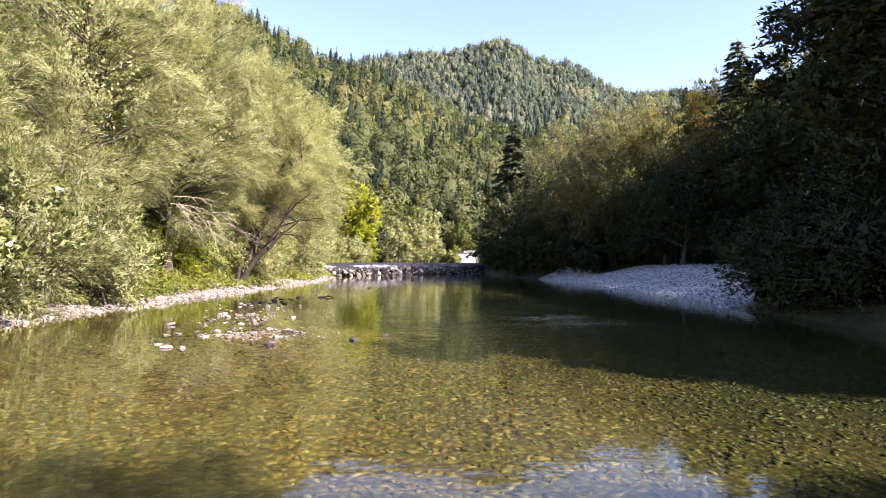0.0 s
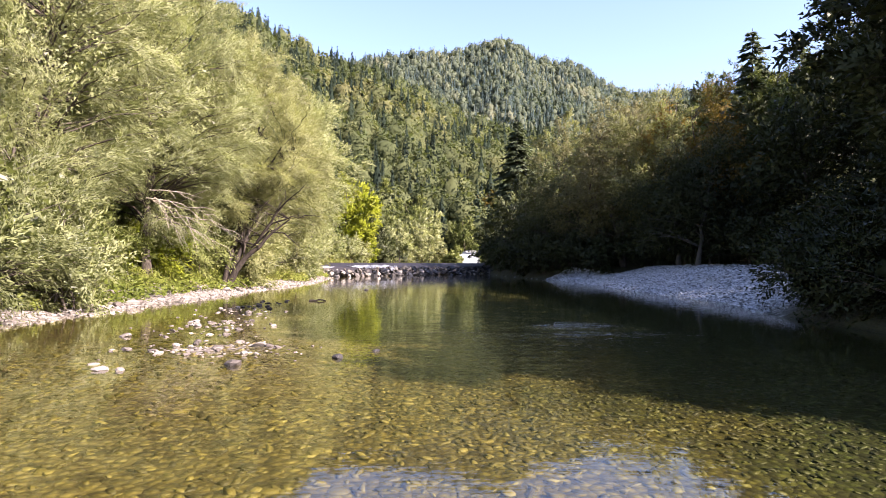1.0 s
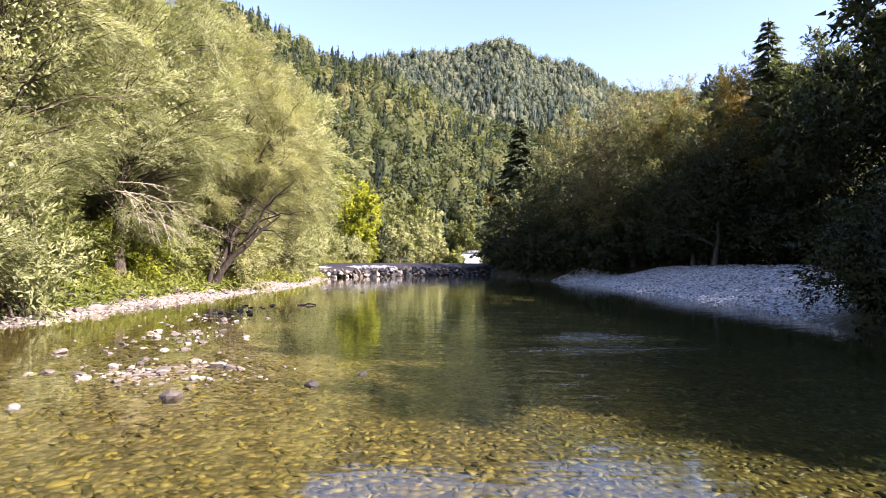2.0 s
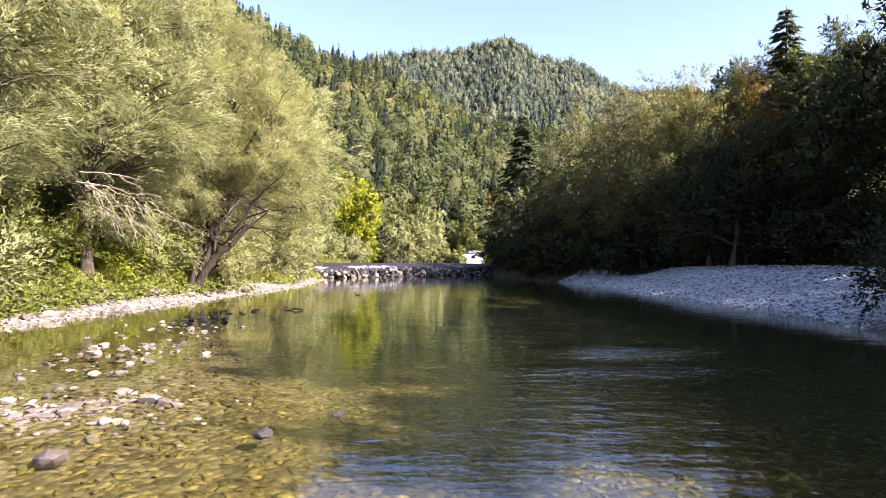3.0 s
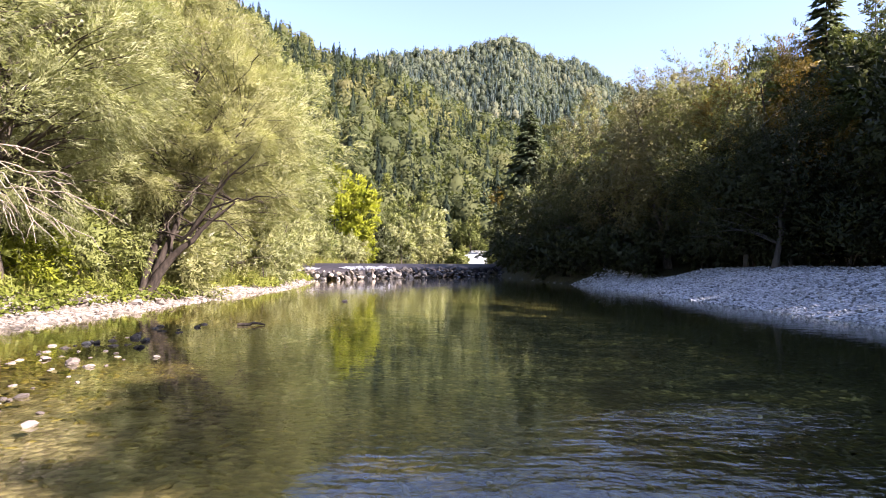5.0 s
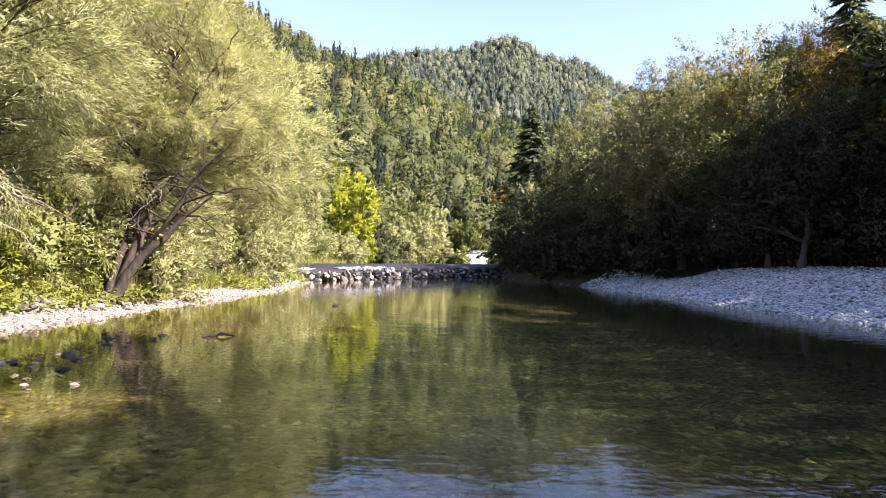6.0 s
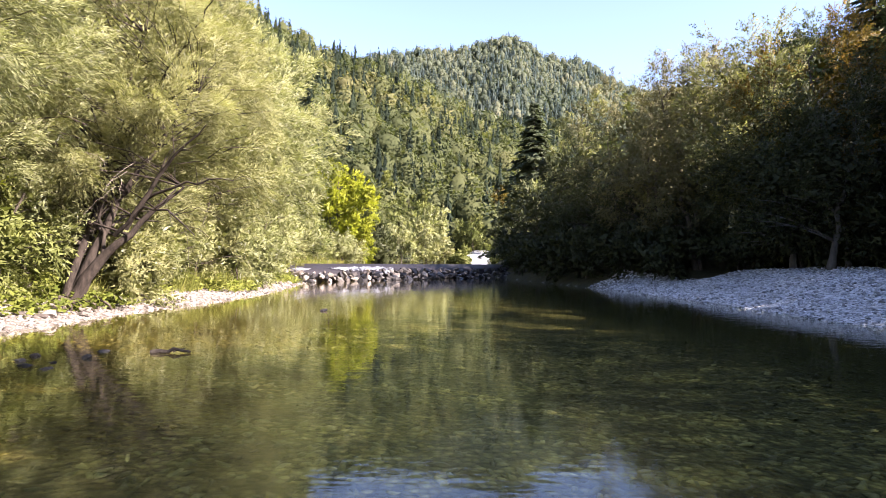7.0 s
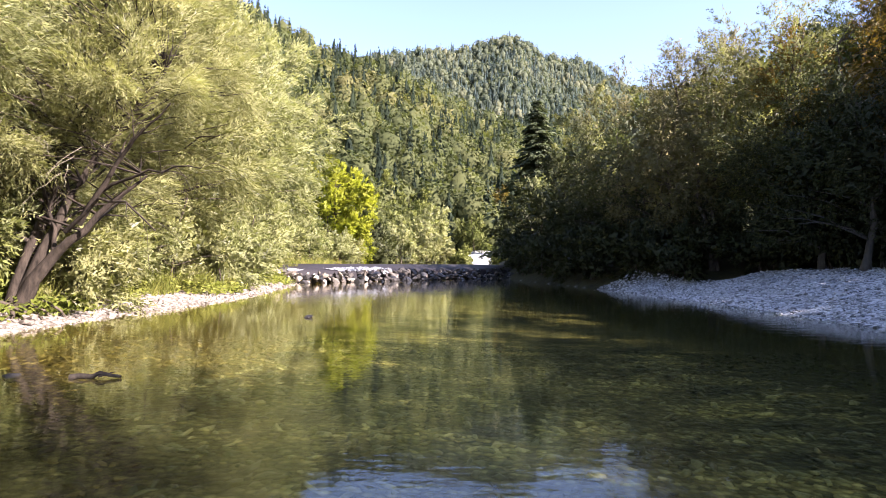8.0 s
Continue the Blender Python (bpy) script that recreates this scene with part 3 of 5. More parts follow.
for a, b, sag, r0 in [((1.5, 0.2, 2.1), (4.0, -0.5, 4.9), (0.1, 0, 0.35), 0.085), ((1.3, 0.0, 1.9), (3.9, -0.9, 1.9), (0, 0, 0.75), 0.06), ((1.9, 0.4, 2.9), (4.7, -0.4, 3.4), (0, 0, 0.3), 0.05),
                      ((0.9, 0.2, 1.3), (1.0, 0.2, 4.2), (-0.1, 0, 0), 0.07), ((1.8, 1.0, 6.0), (4.0, -0.2, 8.4), (0.2, 0, 0.3), 0.05)]:
    pts, rad = curve_line(rl, a, b, sag, r0, 0.014, 9, 0.035)
    lines = [(pts, rad)]
    for k in range(7):
        i = int(rl.integers(3, 9))
        way = unit(pts[min(i, 8)] - pts[i - 2] + rl.normal(0, 0.4, 3) * np.array([1, 0.6, 1]))
        lines.append(curve_line(rl, pts[i], pts[i] + way * rl.uniform(0.5, 1.4), (0, 0, 0.1), rad[i] * 0.5, 0.005, 6, 0.06))
    v, f = tubes(lines, 6)
    child("limb", mesh_of("limb", v, f, SHADED_BARK, True), leaning)
for k in range(15):
    a = np.array([rl.uniform(-1.5, 3.6), rl.uniform(-1.6, -0.4), rl.uniform(2.4, 10.5)])
    way = unit(np.array([rl.normal(0.5, 0.5), -0.2, rl.normal(0.1, 0.5)]))
    lines = []
    for j in range(4):
        lines.append(curve_line(rl, a + way * 0.25 * j, a + way * 0.25 * j + unit(way + rl.normal(0, 0.35, 3)) * rl.uniform(0.6, 1.3), (0, 0, 0.06), 0.007, 0.0025, 6, 0.05))
    v, f = tubes(lines, 4)
    child("bare_branch", mesh_of("bare_branch", v, f, DEADWOOD, True), leaning, "thin bleached dead branch")
broad_tree("willow_tree", "tall grey-green willow with two pale stems on the grassy bank", "tree", at(-12.2, 28.2), 14.0,
           (0.3, 0.2, 7.2), (4.0, 4.0, 5.8), 175, 50, 26, (0.125, 0.019), WILLOW, 12, LB, stray=0.28, core_n=4800, core=0.13, trunk_r=0.20, stems=2, low=0.09, twig_len=1.0, droop=0.3, bough_r=1.0, tint=0.5, lobe_n=28)
broad_tree("willow_tree", "silvery green willow above the gravel bank", "tree", at(-13.4, 22.6), 14.6,
           (0.2, 0.0, 7.4), (4.2, 4.2, 6.2), 155, 46, 23, (0.130, 0.021), WILLOW, 13, LB, stray=0.28, core_n=4800, core=0.13, trunk_r=0.22, stems=2, low=0.12, twig_len=1.0, droop=0.3, bough_r=1.05, tint=0.55, lobe_n=26)
broad_tree("willow_tree", "large green willow on the bank, foliage hanging low", "tree", at(-15.2, 16.0), 13.5,
           (0.2, 0.0, 7.2), (4.6, 4.4, 6.2), 125, 46, 23, (0.135, 0.023), WILLOW, 14, LB, stray=0.28, core_n=4800, core=0.13, trunk_r=0.22, stems=2, low=0.10, twig_len=1.0, droop=0.3, bough_r=1.1, tint=0.45, lobe_n=24)
broad_tree("willow_shrub", "dense green willow shrub at the water's edge", "shrub", at(-11.4, 17.8), 5.0,
           (-0.2, 0, 2.5), (2.3, 3.0, 2.5), 74, 38, 16, (0.120, 0.021), WILLOW, 15, LB, stray=0.32, trunk_r=0.07, stems=4, low=0.10, twig_len=0.75, droop=0.4, bough_r=0.75, tint=0.28)
broad_tree("willow_shrub", "broad grey-green willow shrub over the gravel", "shrub", at(-12.2, 21.3), 4.8,
           (-0.2, 0, 2.5), (1.9, 2.2, 2.3), 56, 38, 16, (0.120, 0.021), WILLOW, 16, LB, stray=0.32, trunk_r=0.07, stems=4, low=0.10, twig_len=0.75, droop=0.4, bough_r=0.7, tint=0.42)
broad_tree("willow_tree", "rounded yellow-green willow with feathery foliage", "tree", at(-13.2, 42.0), 14.0,
           (1.6, 0.6, 7.0), (4.1, 4.8, 6.0), 160, 40, 17, (0.165, 0.032), WILLOW_YELLOW, 17, LB, stray=0.28, core_n=2600, trunk_r=0.25, stems=3, low=0.08, twig_len=1.1, droop=0.35, bough_r=1.05, tint=0.5, lobe_n=26)
broad_tree("willow_tree", "tall olive-green willow with upright boughs", "tree", at(-14.0, 50.5), 14.5,
           (2.0, 0.5, 7.3), (4.2, 4.6, 6.1), 130, 30, 14, (0.21, 0.048), WILLOW, 18, LB, stray=0.3, core_n=2600, trunk_r=0.25, stems=2, low=0.08, twig_len=1.2, droop=0.3, bough_r=1.1, tint=0.58, lobe_n=24)
broad_tree("willow_tree", "grey-green willow behind the weir's end", "tree", at(-15.2, 60.0), 15.0,
           (1.9, 0.5, 7.6), (4.6, 5.2, 6.5), 105, 27, 13, (0.24, 0.068), WILLOW, 19, LB, stray=0.3, core_n=2600, trunk_r=0.25, stems=2, low=0.06, twig_len=1.3, droop=0.3, bough_r=1.2, tint=0.48, lobe_n=20)
broad_tree("alder_tree", "tall green alder standing behind the willows", "tree", at(-19.5, 36.5), 20.0,
           (0, 0, 12), (4.6, 5.0, 8.0), 80, 34, 15, (0.15, 0.055), GREEN, 20, LB, trunk_r=0.24, stems=1, low=0.2, twig_len=1.3, droop=0.2, bough_r=1.4, tint=0.75)
broad_tree("alder_tree", "tall green alder in the shade of the willows", "tree", at(-18.6, 25.5), 18.0,
           (0, 0, 10.5), (4.4, 4.6, 7.6), 80, 34, 15, (0.15, 0.055), GREEN, 21, LB, trunk_r=0.24, stems=1, low=0.15, twig_len=1.3, droop=0.2, bough_r=1.4, tint=0.7)
broad_tree("alder_tree", "green alder filling the wood behind the bank", "tree", at(-20.0, 48.0), 19.0,
           (0, 0, 11), (4.8, 5.4, 8.0), 60, 15, 9, (0.40, 0.14), GREEN, 22, LB, trunk_r=0.24, stems=1, low=0.15, twig_len=1.3, droop=0.2, bough_r=1.5, tint=0.8)
broad_tree("alder_tree", "green alder at the wood's edge upstream", "tree", at(-17.6, 71.0), 14.5,
           (0.5, 0, 7.6), (4.2, 5.0, 6.8), 75, 22, 11, (0.34, 0.16), WILLOW, 23, LB, trunk_r=0.24, stems=2, low=0.04, twig_len=1.5, droop=0.25, bough_r=1.5, tint=0.4)
broad_tree("alder_tree", "dull green tree on the bank above the weir", "tree", at(-19.0, 84.0), 14.5,
           (0.5, 0, 7.6), (4.4, 5.0, 6.8), 65, 22, 11, (0.38, 0.18), WILLOW, 24, LB, trunk_r=0.24, stems=2, low=0.04, twig_len=1.6, droop=0.25, bough_r=1.6, tint=0.5)
broad_tree("maple_tree", "bright yellow-green maple on the bank above the weir", "tree", at(-15.6, 101.0), 12.8,
           (0.4, 0, 6.4), (5.0, 5.2, 5.7), 90, 22, 11, (0.36, 0.22), LIME, 25, LB, trunk_r=0.2, stems=2, low=0.05, twig_len=1.3, droop=0.2, bough_r=1.3, tint=0.55)

# shrubs along the sunny shore
SH = "shrubs of the sunny shore"
for k, (x, y, h, r, mat, tn) in enumerate([(-11.0, 38.6, 3.4, 1.5, WILLOW, 0.5), (-10.6, 42.2, 3.8, 1.6, WILLOW_YELLOW, 0.4), (-10.4, 45.6, 4.0, 1.6, WILLOW, 0.4), (-10.4, 49.0, 4.0, 1.7, WILLOW, 0.5),
                                          (-11.2, 53.0, 4.4, 2.0, WILLOW, 0.55), (-11.8, 57.0, 4.2, 2.0, WILLOW, 0.5), (-12.6, 61.4, 3.8, 1.9, WILLOW, 0.45),
                                          (-12.8, 36.0, 2.4, 1.3, GREEN, 0.8), (-12.6, 30.8, 2.4, 1.5, LIME, 0.2), (-13.6, 26.0, 2.6, 1.5, GREEN, 0.9), (-12.6, 24.0, 2.4, 1.3, GREEN, 0.8), (-12.4, 28.9, 1.6, 1.1, LIME, 0.1), (-12.8, 32.6, 3.6, 2.0, WILLOW, 0.6),
                                          (-15.2, 30.0, 4.6, 2.4, GREEN, 0.7), (-16.0, 35.5, 5.0, 2.6, GREEN, 0.7), (-15.8, 40.0, 5.0, 2.6, GREEN, 0.7), (-15.5, 25.5, 4.6, 2.4, GREEN, 0.6),
                                          (-11.9, 35.6, 1.8, 1.0, WILLOW_YELLOW, 0.6), (-13.6, 65.5, 3.6, 2.0, WILLOW, 0.5), (-14.0, 70.5, 3.4, 2.2, WILLOW_YELLOW, 0.4), (-14.4, 77.0, 3.2, 2.2, WILLOW, 0.5),
                                          (-14.8, 84.0, 3.6, 2.4, GREEN, 0.8), (-15.0, 91.0, 3.2, 2.4, WILLOW, 0.5), (-18.5, 66.0, 5.5, 3.0, GREEN, 0.8),
                                          (-13.6, 94.5, 3.6, 2.4, WILLOW, 0.45), (-13.0, 99.5, 3.2, 2.2, WILLOW_YELLOW, 0.4), (-17.6, 92.0, 4.6, 3.0, WILLOW, 0.4), (-19.0, 99.0, 5.0, 3.2, GREEN, 0.8), (-12.6, 106.0, 3.4, 2.2, LIME, 0.3), (-10.9, 14.8, 3.2, 1.6, WILLOW, 0.3), (-10.9, 20.2, 2.8, 1.3, WILLOW, 0.35), (-11.7, 31.4, 2.8, 1.4, GREEN, 0.95), (-10.3, 35.9, 2.6, 1.2, WILLOW_YELLOW, 0.5), (-12.2, 33.8, 4.2, 1.7, WILLOW, 0.4)]):
    broad_tree("willow_shrub", "leafy willow shrub overhanging the gravel shore", "shrub", at(x, y), h, (0, 0, h * 0.48), (r, r * 1.25, h * 0.5),
               32, 22 if y < 50 else 14, 12, (0.15, 0.055) if y < 50 else (0.22, 0.09), mat, 40 + k, SH, trunk_r=0.05, stems=4, low=0.03, twig_len=0.8, droop=0.35, bough_r=0.65, tint=tn)

# ---- upstream end: bushes and trees round the pool above the weir ----
UP = "trees round the upper pool"
for k, (x, y, h, r, mat, tn, lab) in enumerate([
        (-13.5, 120, 6.0, 3.6, SHADE, 0.9, "dark green bush by the upper pool"),
        (-9.5, 138, 8.5, 4.2, WILLOW, 0.6, "grey-green willow bush at the pool's end"),
        (-5.0, 146, 11.0, 4.4, WILLOW, 0.7, "pale green willow at the pool's end"),
        (-3.4, 154, 7.5, 2.8, WILLOW_YELLOW, 0.5, "yellow-green bush at the pool's end"),
        (-7.5, 158, 17.0, 5.0, GREEN, 0.85, "tall green tree on the slope's foot"),
        (-4.0, 172, 15.0, 4.6, WILLOW, 0.55, "green tree on the slope's foot"),
        (-16.0, 150, 18.0, 6.0, GREEN, 0.75, "tall green tree on the slope's foot"),
        (6.5, 185, 13.0, 5.0, GREEN, 0.8, "green tree beyond the pool"),
        (16.0, 150, 11.0, 4.5, WILLOW, 0.45, "dull green tree beside the far gravel"),
        (15.0, 205, 17.0, 6.0, AUTUMN, 0.6, "russet autumn tree beyond the pool"),
        (2.4, 166, 1.4, 2.0, GREEN, 0.8, "low green bush below the far gravel"),
        (12.5, 163, 1.4, 2.4, GREEN, 0.7, "low green bush below the far gravel"),
        (-11.6, 113, 3.4, 2.3, SHADE, 0.9, "dark green bush on the upper pool's shore")]):
    broad_tree("pool_tree" if h > 8 else "pool_bush", lab, "tree" if h > 8 else "bush", at(x, y), h, (0, 0, h * 0.5), (r, r, h * 0.5), 44, 20, 11,
               (0.42, 0.22), mat, 60 + k, UP, trunk_r=0.16, stems=2, low=0.03, twig_len=1.4, droop=0.25, bough_r=1.3, tint=tn)

# ---- trees of the shaded bank ----
RB = "trees of the shaded bank"
spruce_tree("spruce_tree", "tall spruce rising over the shaded wood", at(25.4, 54.2), 18.8, 4.4, 80, 40, 18, (0.46, 0.20), None, RB, thin=2.4)
spruce_tree("spruce_tree", "dark spruce standing over the bend", at(13.6, 119.0), 25.0, 7.2, 81, 36, 18, (0.8, 0.34), None, RB, thin=2.6)
spruce_tree("spruce_tree", "dark spruce behind the bend", at(25.0, 132.0), 24.0, 5.0, 82, 30, 14, (0.8, 0.34), None, RB, thin=1.5)
spruce_tree("spruce_tree", "narrow spruce in the shaded wood", at(34, 62), 15.0, 3.2, 83, 26, 9, (0.6, 0.2), None, RB)
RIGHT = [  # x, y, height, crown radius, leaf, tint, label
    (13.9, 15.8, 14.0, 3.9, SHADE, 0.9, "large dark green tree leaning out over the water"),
    # added to close a gap of sun on the river bed
    (17.9, 20.8, 13.0, 3.4, SHADE, 0.8, "tall dark tree added to shade the river bed"),
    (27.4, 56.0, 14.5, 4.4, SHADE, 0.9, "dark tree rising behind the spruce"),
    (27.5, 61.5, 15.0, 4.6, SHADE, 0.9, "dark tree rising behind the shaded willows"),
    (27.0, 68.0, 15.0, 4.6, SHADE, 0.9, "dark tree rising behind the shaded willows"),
    # four trees added to block the sun from the wood, mostly out of view
    (29.2, 42.5, 15.5, 4.6, SHADE, 0.8, "tall dark tree added to keep sun off the wood"),
    (31.5, 41.0, 17.5, 5.2, SHADE, 0.8, "tall dark tree added to keep sun off the wood"),
    (35.0, 47.0, 15.5, 4.8, SHADE, 0.8, "tall dark tree added to keep sun off the wood"),
    (27.0, 38.5, 14.5, 4.6, SHADE, 0.8, "tall dark tree added to keep sun off the wood"),
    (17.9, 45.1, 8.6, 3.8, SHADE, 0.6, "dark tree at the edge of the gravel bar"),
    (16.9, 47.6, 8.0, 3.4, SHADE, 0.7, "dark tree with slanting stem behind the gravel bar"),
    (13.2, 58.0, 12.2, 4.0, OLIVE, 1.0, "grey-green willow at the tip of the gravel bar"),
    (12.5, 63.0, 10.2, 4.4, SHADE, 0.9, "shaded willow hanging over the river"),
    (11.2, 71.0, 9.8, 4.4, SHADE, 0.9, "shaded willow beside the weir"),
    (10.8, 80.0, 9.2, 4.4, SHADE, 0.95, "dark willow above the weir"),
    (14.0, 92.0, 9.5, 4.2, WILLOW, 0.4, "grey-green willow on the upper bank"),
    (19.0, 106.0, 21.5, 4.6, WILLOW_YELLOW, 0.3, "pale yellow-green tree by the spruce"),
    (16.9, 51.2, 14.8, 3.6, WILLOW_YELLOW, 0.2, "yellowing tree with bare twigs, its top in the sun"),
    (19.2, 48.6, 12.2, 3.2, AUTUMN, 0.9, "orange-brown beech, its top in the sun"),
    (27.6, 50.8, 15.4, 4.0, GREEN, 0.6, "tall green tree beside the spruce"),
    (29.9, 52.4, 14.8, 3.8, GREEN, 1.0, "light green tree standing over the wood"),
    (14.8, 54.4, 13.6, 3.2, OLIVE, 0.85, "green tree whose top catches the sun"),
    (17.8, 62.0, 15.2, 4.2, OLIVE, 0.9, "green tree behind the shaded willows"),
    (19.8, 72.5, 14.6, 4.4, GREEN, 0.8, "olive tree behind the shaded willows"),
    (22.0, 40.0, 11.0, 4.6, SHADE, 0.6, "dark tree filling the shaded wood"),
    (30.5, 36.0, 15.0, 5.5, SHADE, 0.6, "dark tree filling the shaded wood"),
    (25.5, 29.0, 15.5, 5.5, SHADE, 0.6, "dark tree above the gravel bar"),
    # out of view from here, placed by the shade cast on river and wood
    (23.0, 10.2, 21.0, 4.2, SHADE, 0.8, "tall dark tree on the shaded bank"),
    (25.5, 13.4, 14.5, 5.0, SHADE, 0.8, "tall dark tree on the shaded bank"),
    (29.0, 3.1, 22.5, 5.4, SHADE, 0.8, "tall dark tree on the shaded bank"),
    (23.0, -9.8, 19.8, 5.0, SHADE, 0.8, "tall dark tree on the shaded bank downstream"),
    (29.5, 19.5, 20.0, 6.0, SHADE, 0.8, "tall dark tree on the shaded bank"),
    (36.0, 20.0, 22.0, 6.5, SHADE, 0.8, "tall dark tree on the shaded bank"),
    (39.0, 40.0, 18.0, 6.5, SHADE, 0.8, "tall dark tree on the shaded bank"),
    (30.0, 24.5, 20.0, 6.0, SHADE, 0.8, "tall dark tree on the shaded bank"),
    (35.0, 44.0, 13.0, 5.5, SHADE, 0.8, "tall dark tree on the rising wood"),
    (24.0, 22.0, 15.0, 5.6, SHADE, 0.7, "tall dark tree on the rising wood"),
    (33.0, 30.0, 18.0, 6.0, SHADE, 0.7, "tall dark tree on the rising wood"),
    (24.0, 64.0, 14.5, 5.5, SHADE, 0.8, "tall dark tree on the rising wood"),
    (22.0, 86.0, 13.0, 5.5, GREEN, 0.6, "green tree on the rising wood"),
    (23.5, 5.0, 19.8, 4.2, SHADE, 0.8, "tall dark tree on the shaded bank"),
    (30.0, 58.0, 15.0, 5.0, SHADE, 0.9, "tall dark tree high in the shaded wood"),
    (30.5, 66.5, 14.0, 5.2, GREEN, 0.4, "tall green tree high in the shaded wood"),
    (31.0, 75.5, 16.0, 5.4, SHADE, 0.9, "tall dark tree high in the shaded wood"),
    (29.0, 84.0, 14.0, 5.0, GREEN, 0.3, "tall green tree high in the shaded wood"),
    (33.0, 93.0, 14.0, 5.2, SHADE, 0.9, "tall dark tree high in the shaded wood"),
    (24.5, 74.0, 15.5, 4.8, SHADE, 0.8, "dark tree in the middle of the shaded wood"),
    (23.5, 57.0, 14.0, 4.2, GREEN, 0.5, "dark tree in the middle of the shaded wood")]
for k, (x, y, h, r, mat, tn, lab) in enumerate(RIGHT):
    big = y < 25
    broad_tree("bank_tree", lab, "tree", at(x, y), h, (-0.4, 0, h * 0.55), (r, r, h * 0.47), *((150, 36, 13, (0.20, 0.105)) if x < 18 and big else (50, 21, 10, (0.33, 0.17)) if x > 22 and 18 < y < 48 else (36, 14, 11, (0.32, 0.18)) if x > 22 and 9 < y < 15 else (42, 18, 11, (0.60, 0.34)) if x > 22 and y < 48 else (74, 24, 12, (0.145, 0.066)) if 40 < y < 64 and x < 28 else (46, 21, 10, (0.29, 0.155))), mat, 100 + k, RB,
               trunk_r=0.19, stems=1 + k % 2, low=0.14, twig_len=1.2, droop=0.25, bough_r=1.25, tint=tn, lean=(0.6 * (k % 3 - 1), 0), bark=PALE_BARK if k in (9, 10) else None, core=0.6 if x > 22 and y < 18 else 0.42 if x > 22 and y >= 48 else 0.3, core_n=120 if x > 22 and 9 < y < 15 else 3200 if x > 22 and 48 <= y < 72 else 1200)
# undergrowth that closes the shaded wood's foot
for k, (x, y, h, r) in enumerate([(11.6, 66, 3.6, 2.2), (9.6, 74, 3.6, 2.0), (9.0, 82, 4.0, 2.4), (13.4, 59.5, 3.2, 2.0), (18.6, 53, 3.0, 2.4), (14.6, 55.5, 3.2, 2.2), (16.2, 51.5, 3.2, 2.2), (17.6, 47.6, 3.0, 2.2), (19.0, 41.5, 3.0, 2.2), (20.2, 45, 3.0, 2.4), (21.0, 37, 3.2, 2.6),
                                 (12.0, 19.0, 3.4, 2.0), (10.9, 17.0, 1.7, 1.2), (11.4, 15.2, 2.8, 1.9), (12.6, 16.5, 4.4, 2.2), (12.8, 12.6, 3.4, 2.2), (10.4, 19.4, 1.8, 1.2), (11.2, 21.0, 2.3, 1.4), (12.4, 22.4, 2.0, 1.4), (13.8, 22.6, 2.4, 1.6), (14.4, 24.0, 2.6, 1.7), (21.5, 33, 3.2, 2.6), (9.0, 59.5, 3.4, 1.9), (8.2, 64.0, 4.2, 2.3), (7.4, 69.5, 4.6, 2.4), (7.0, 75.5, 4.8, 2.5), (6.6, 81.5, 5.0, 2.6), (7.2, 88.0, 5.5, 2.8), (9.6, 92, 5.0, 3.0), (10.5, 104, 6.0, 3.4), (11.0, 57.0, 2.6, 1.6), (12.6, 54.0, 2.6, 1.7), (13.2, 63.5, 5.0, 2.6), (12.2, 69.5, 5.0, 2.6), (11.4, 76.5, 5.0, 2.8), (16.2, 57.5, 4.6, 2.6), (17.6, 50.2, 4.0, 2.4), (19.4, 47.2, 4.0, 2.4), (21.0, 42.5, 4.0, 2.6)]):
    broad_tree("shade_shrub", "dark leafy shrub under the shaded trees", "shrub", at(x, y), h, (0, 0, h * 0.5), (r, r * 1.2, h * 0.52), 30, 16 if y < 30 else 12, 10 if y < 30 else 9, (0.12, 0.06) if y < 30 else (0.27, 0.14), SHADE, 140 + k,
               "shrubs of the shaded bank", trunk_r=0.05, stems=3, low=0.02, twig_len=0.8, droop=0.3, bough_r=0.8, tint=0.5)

# ---- woods on the hills ----


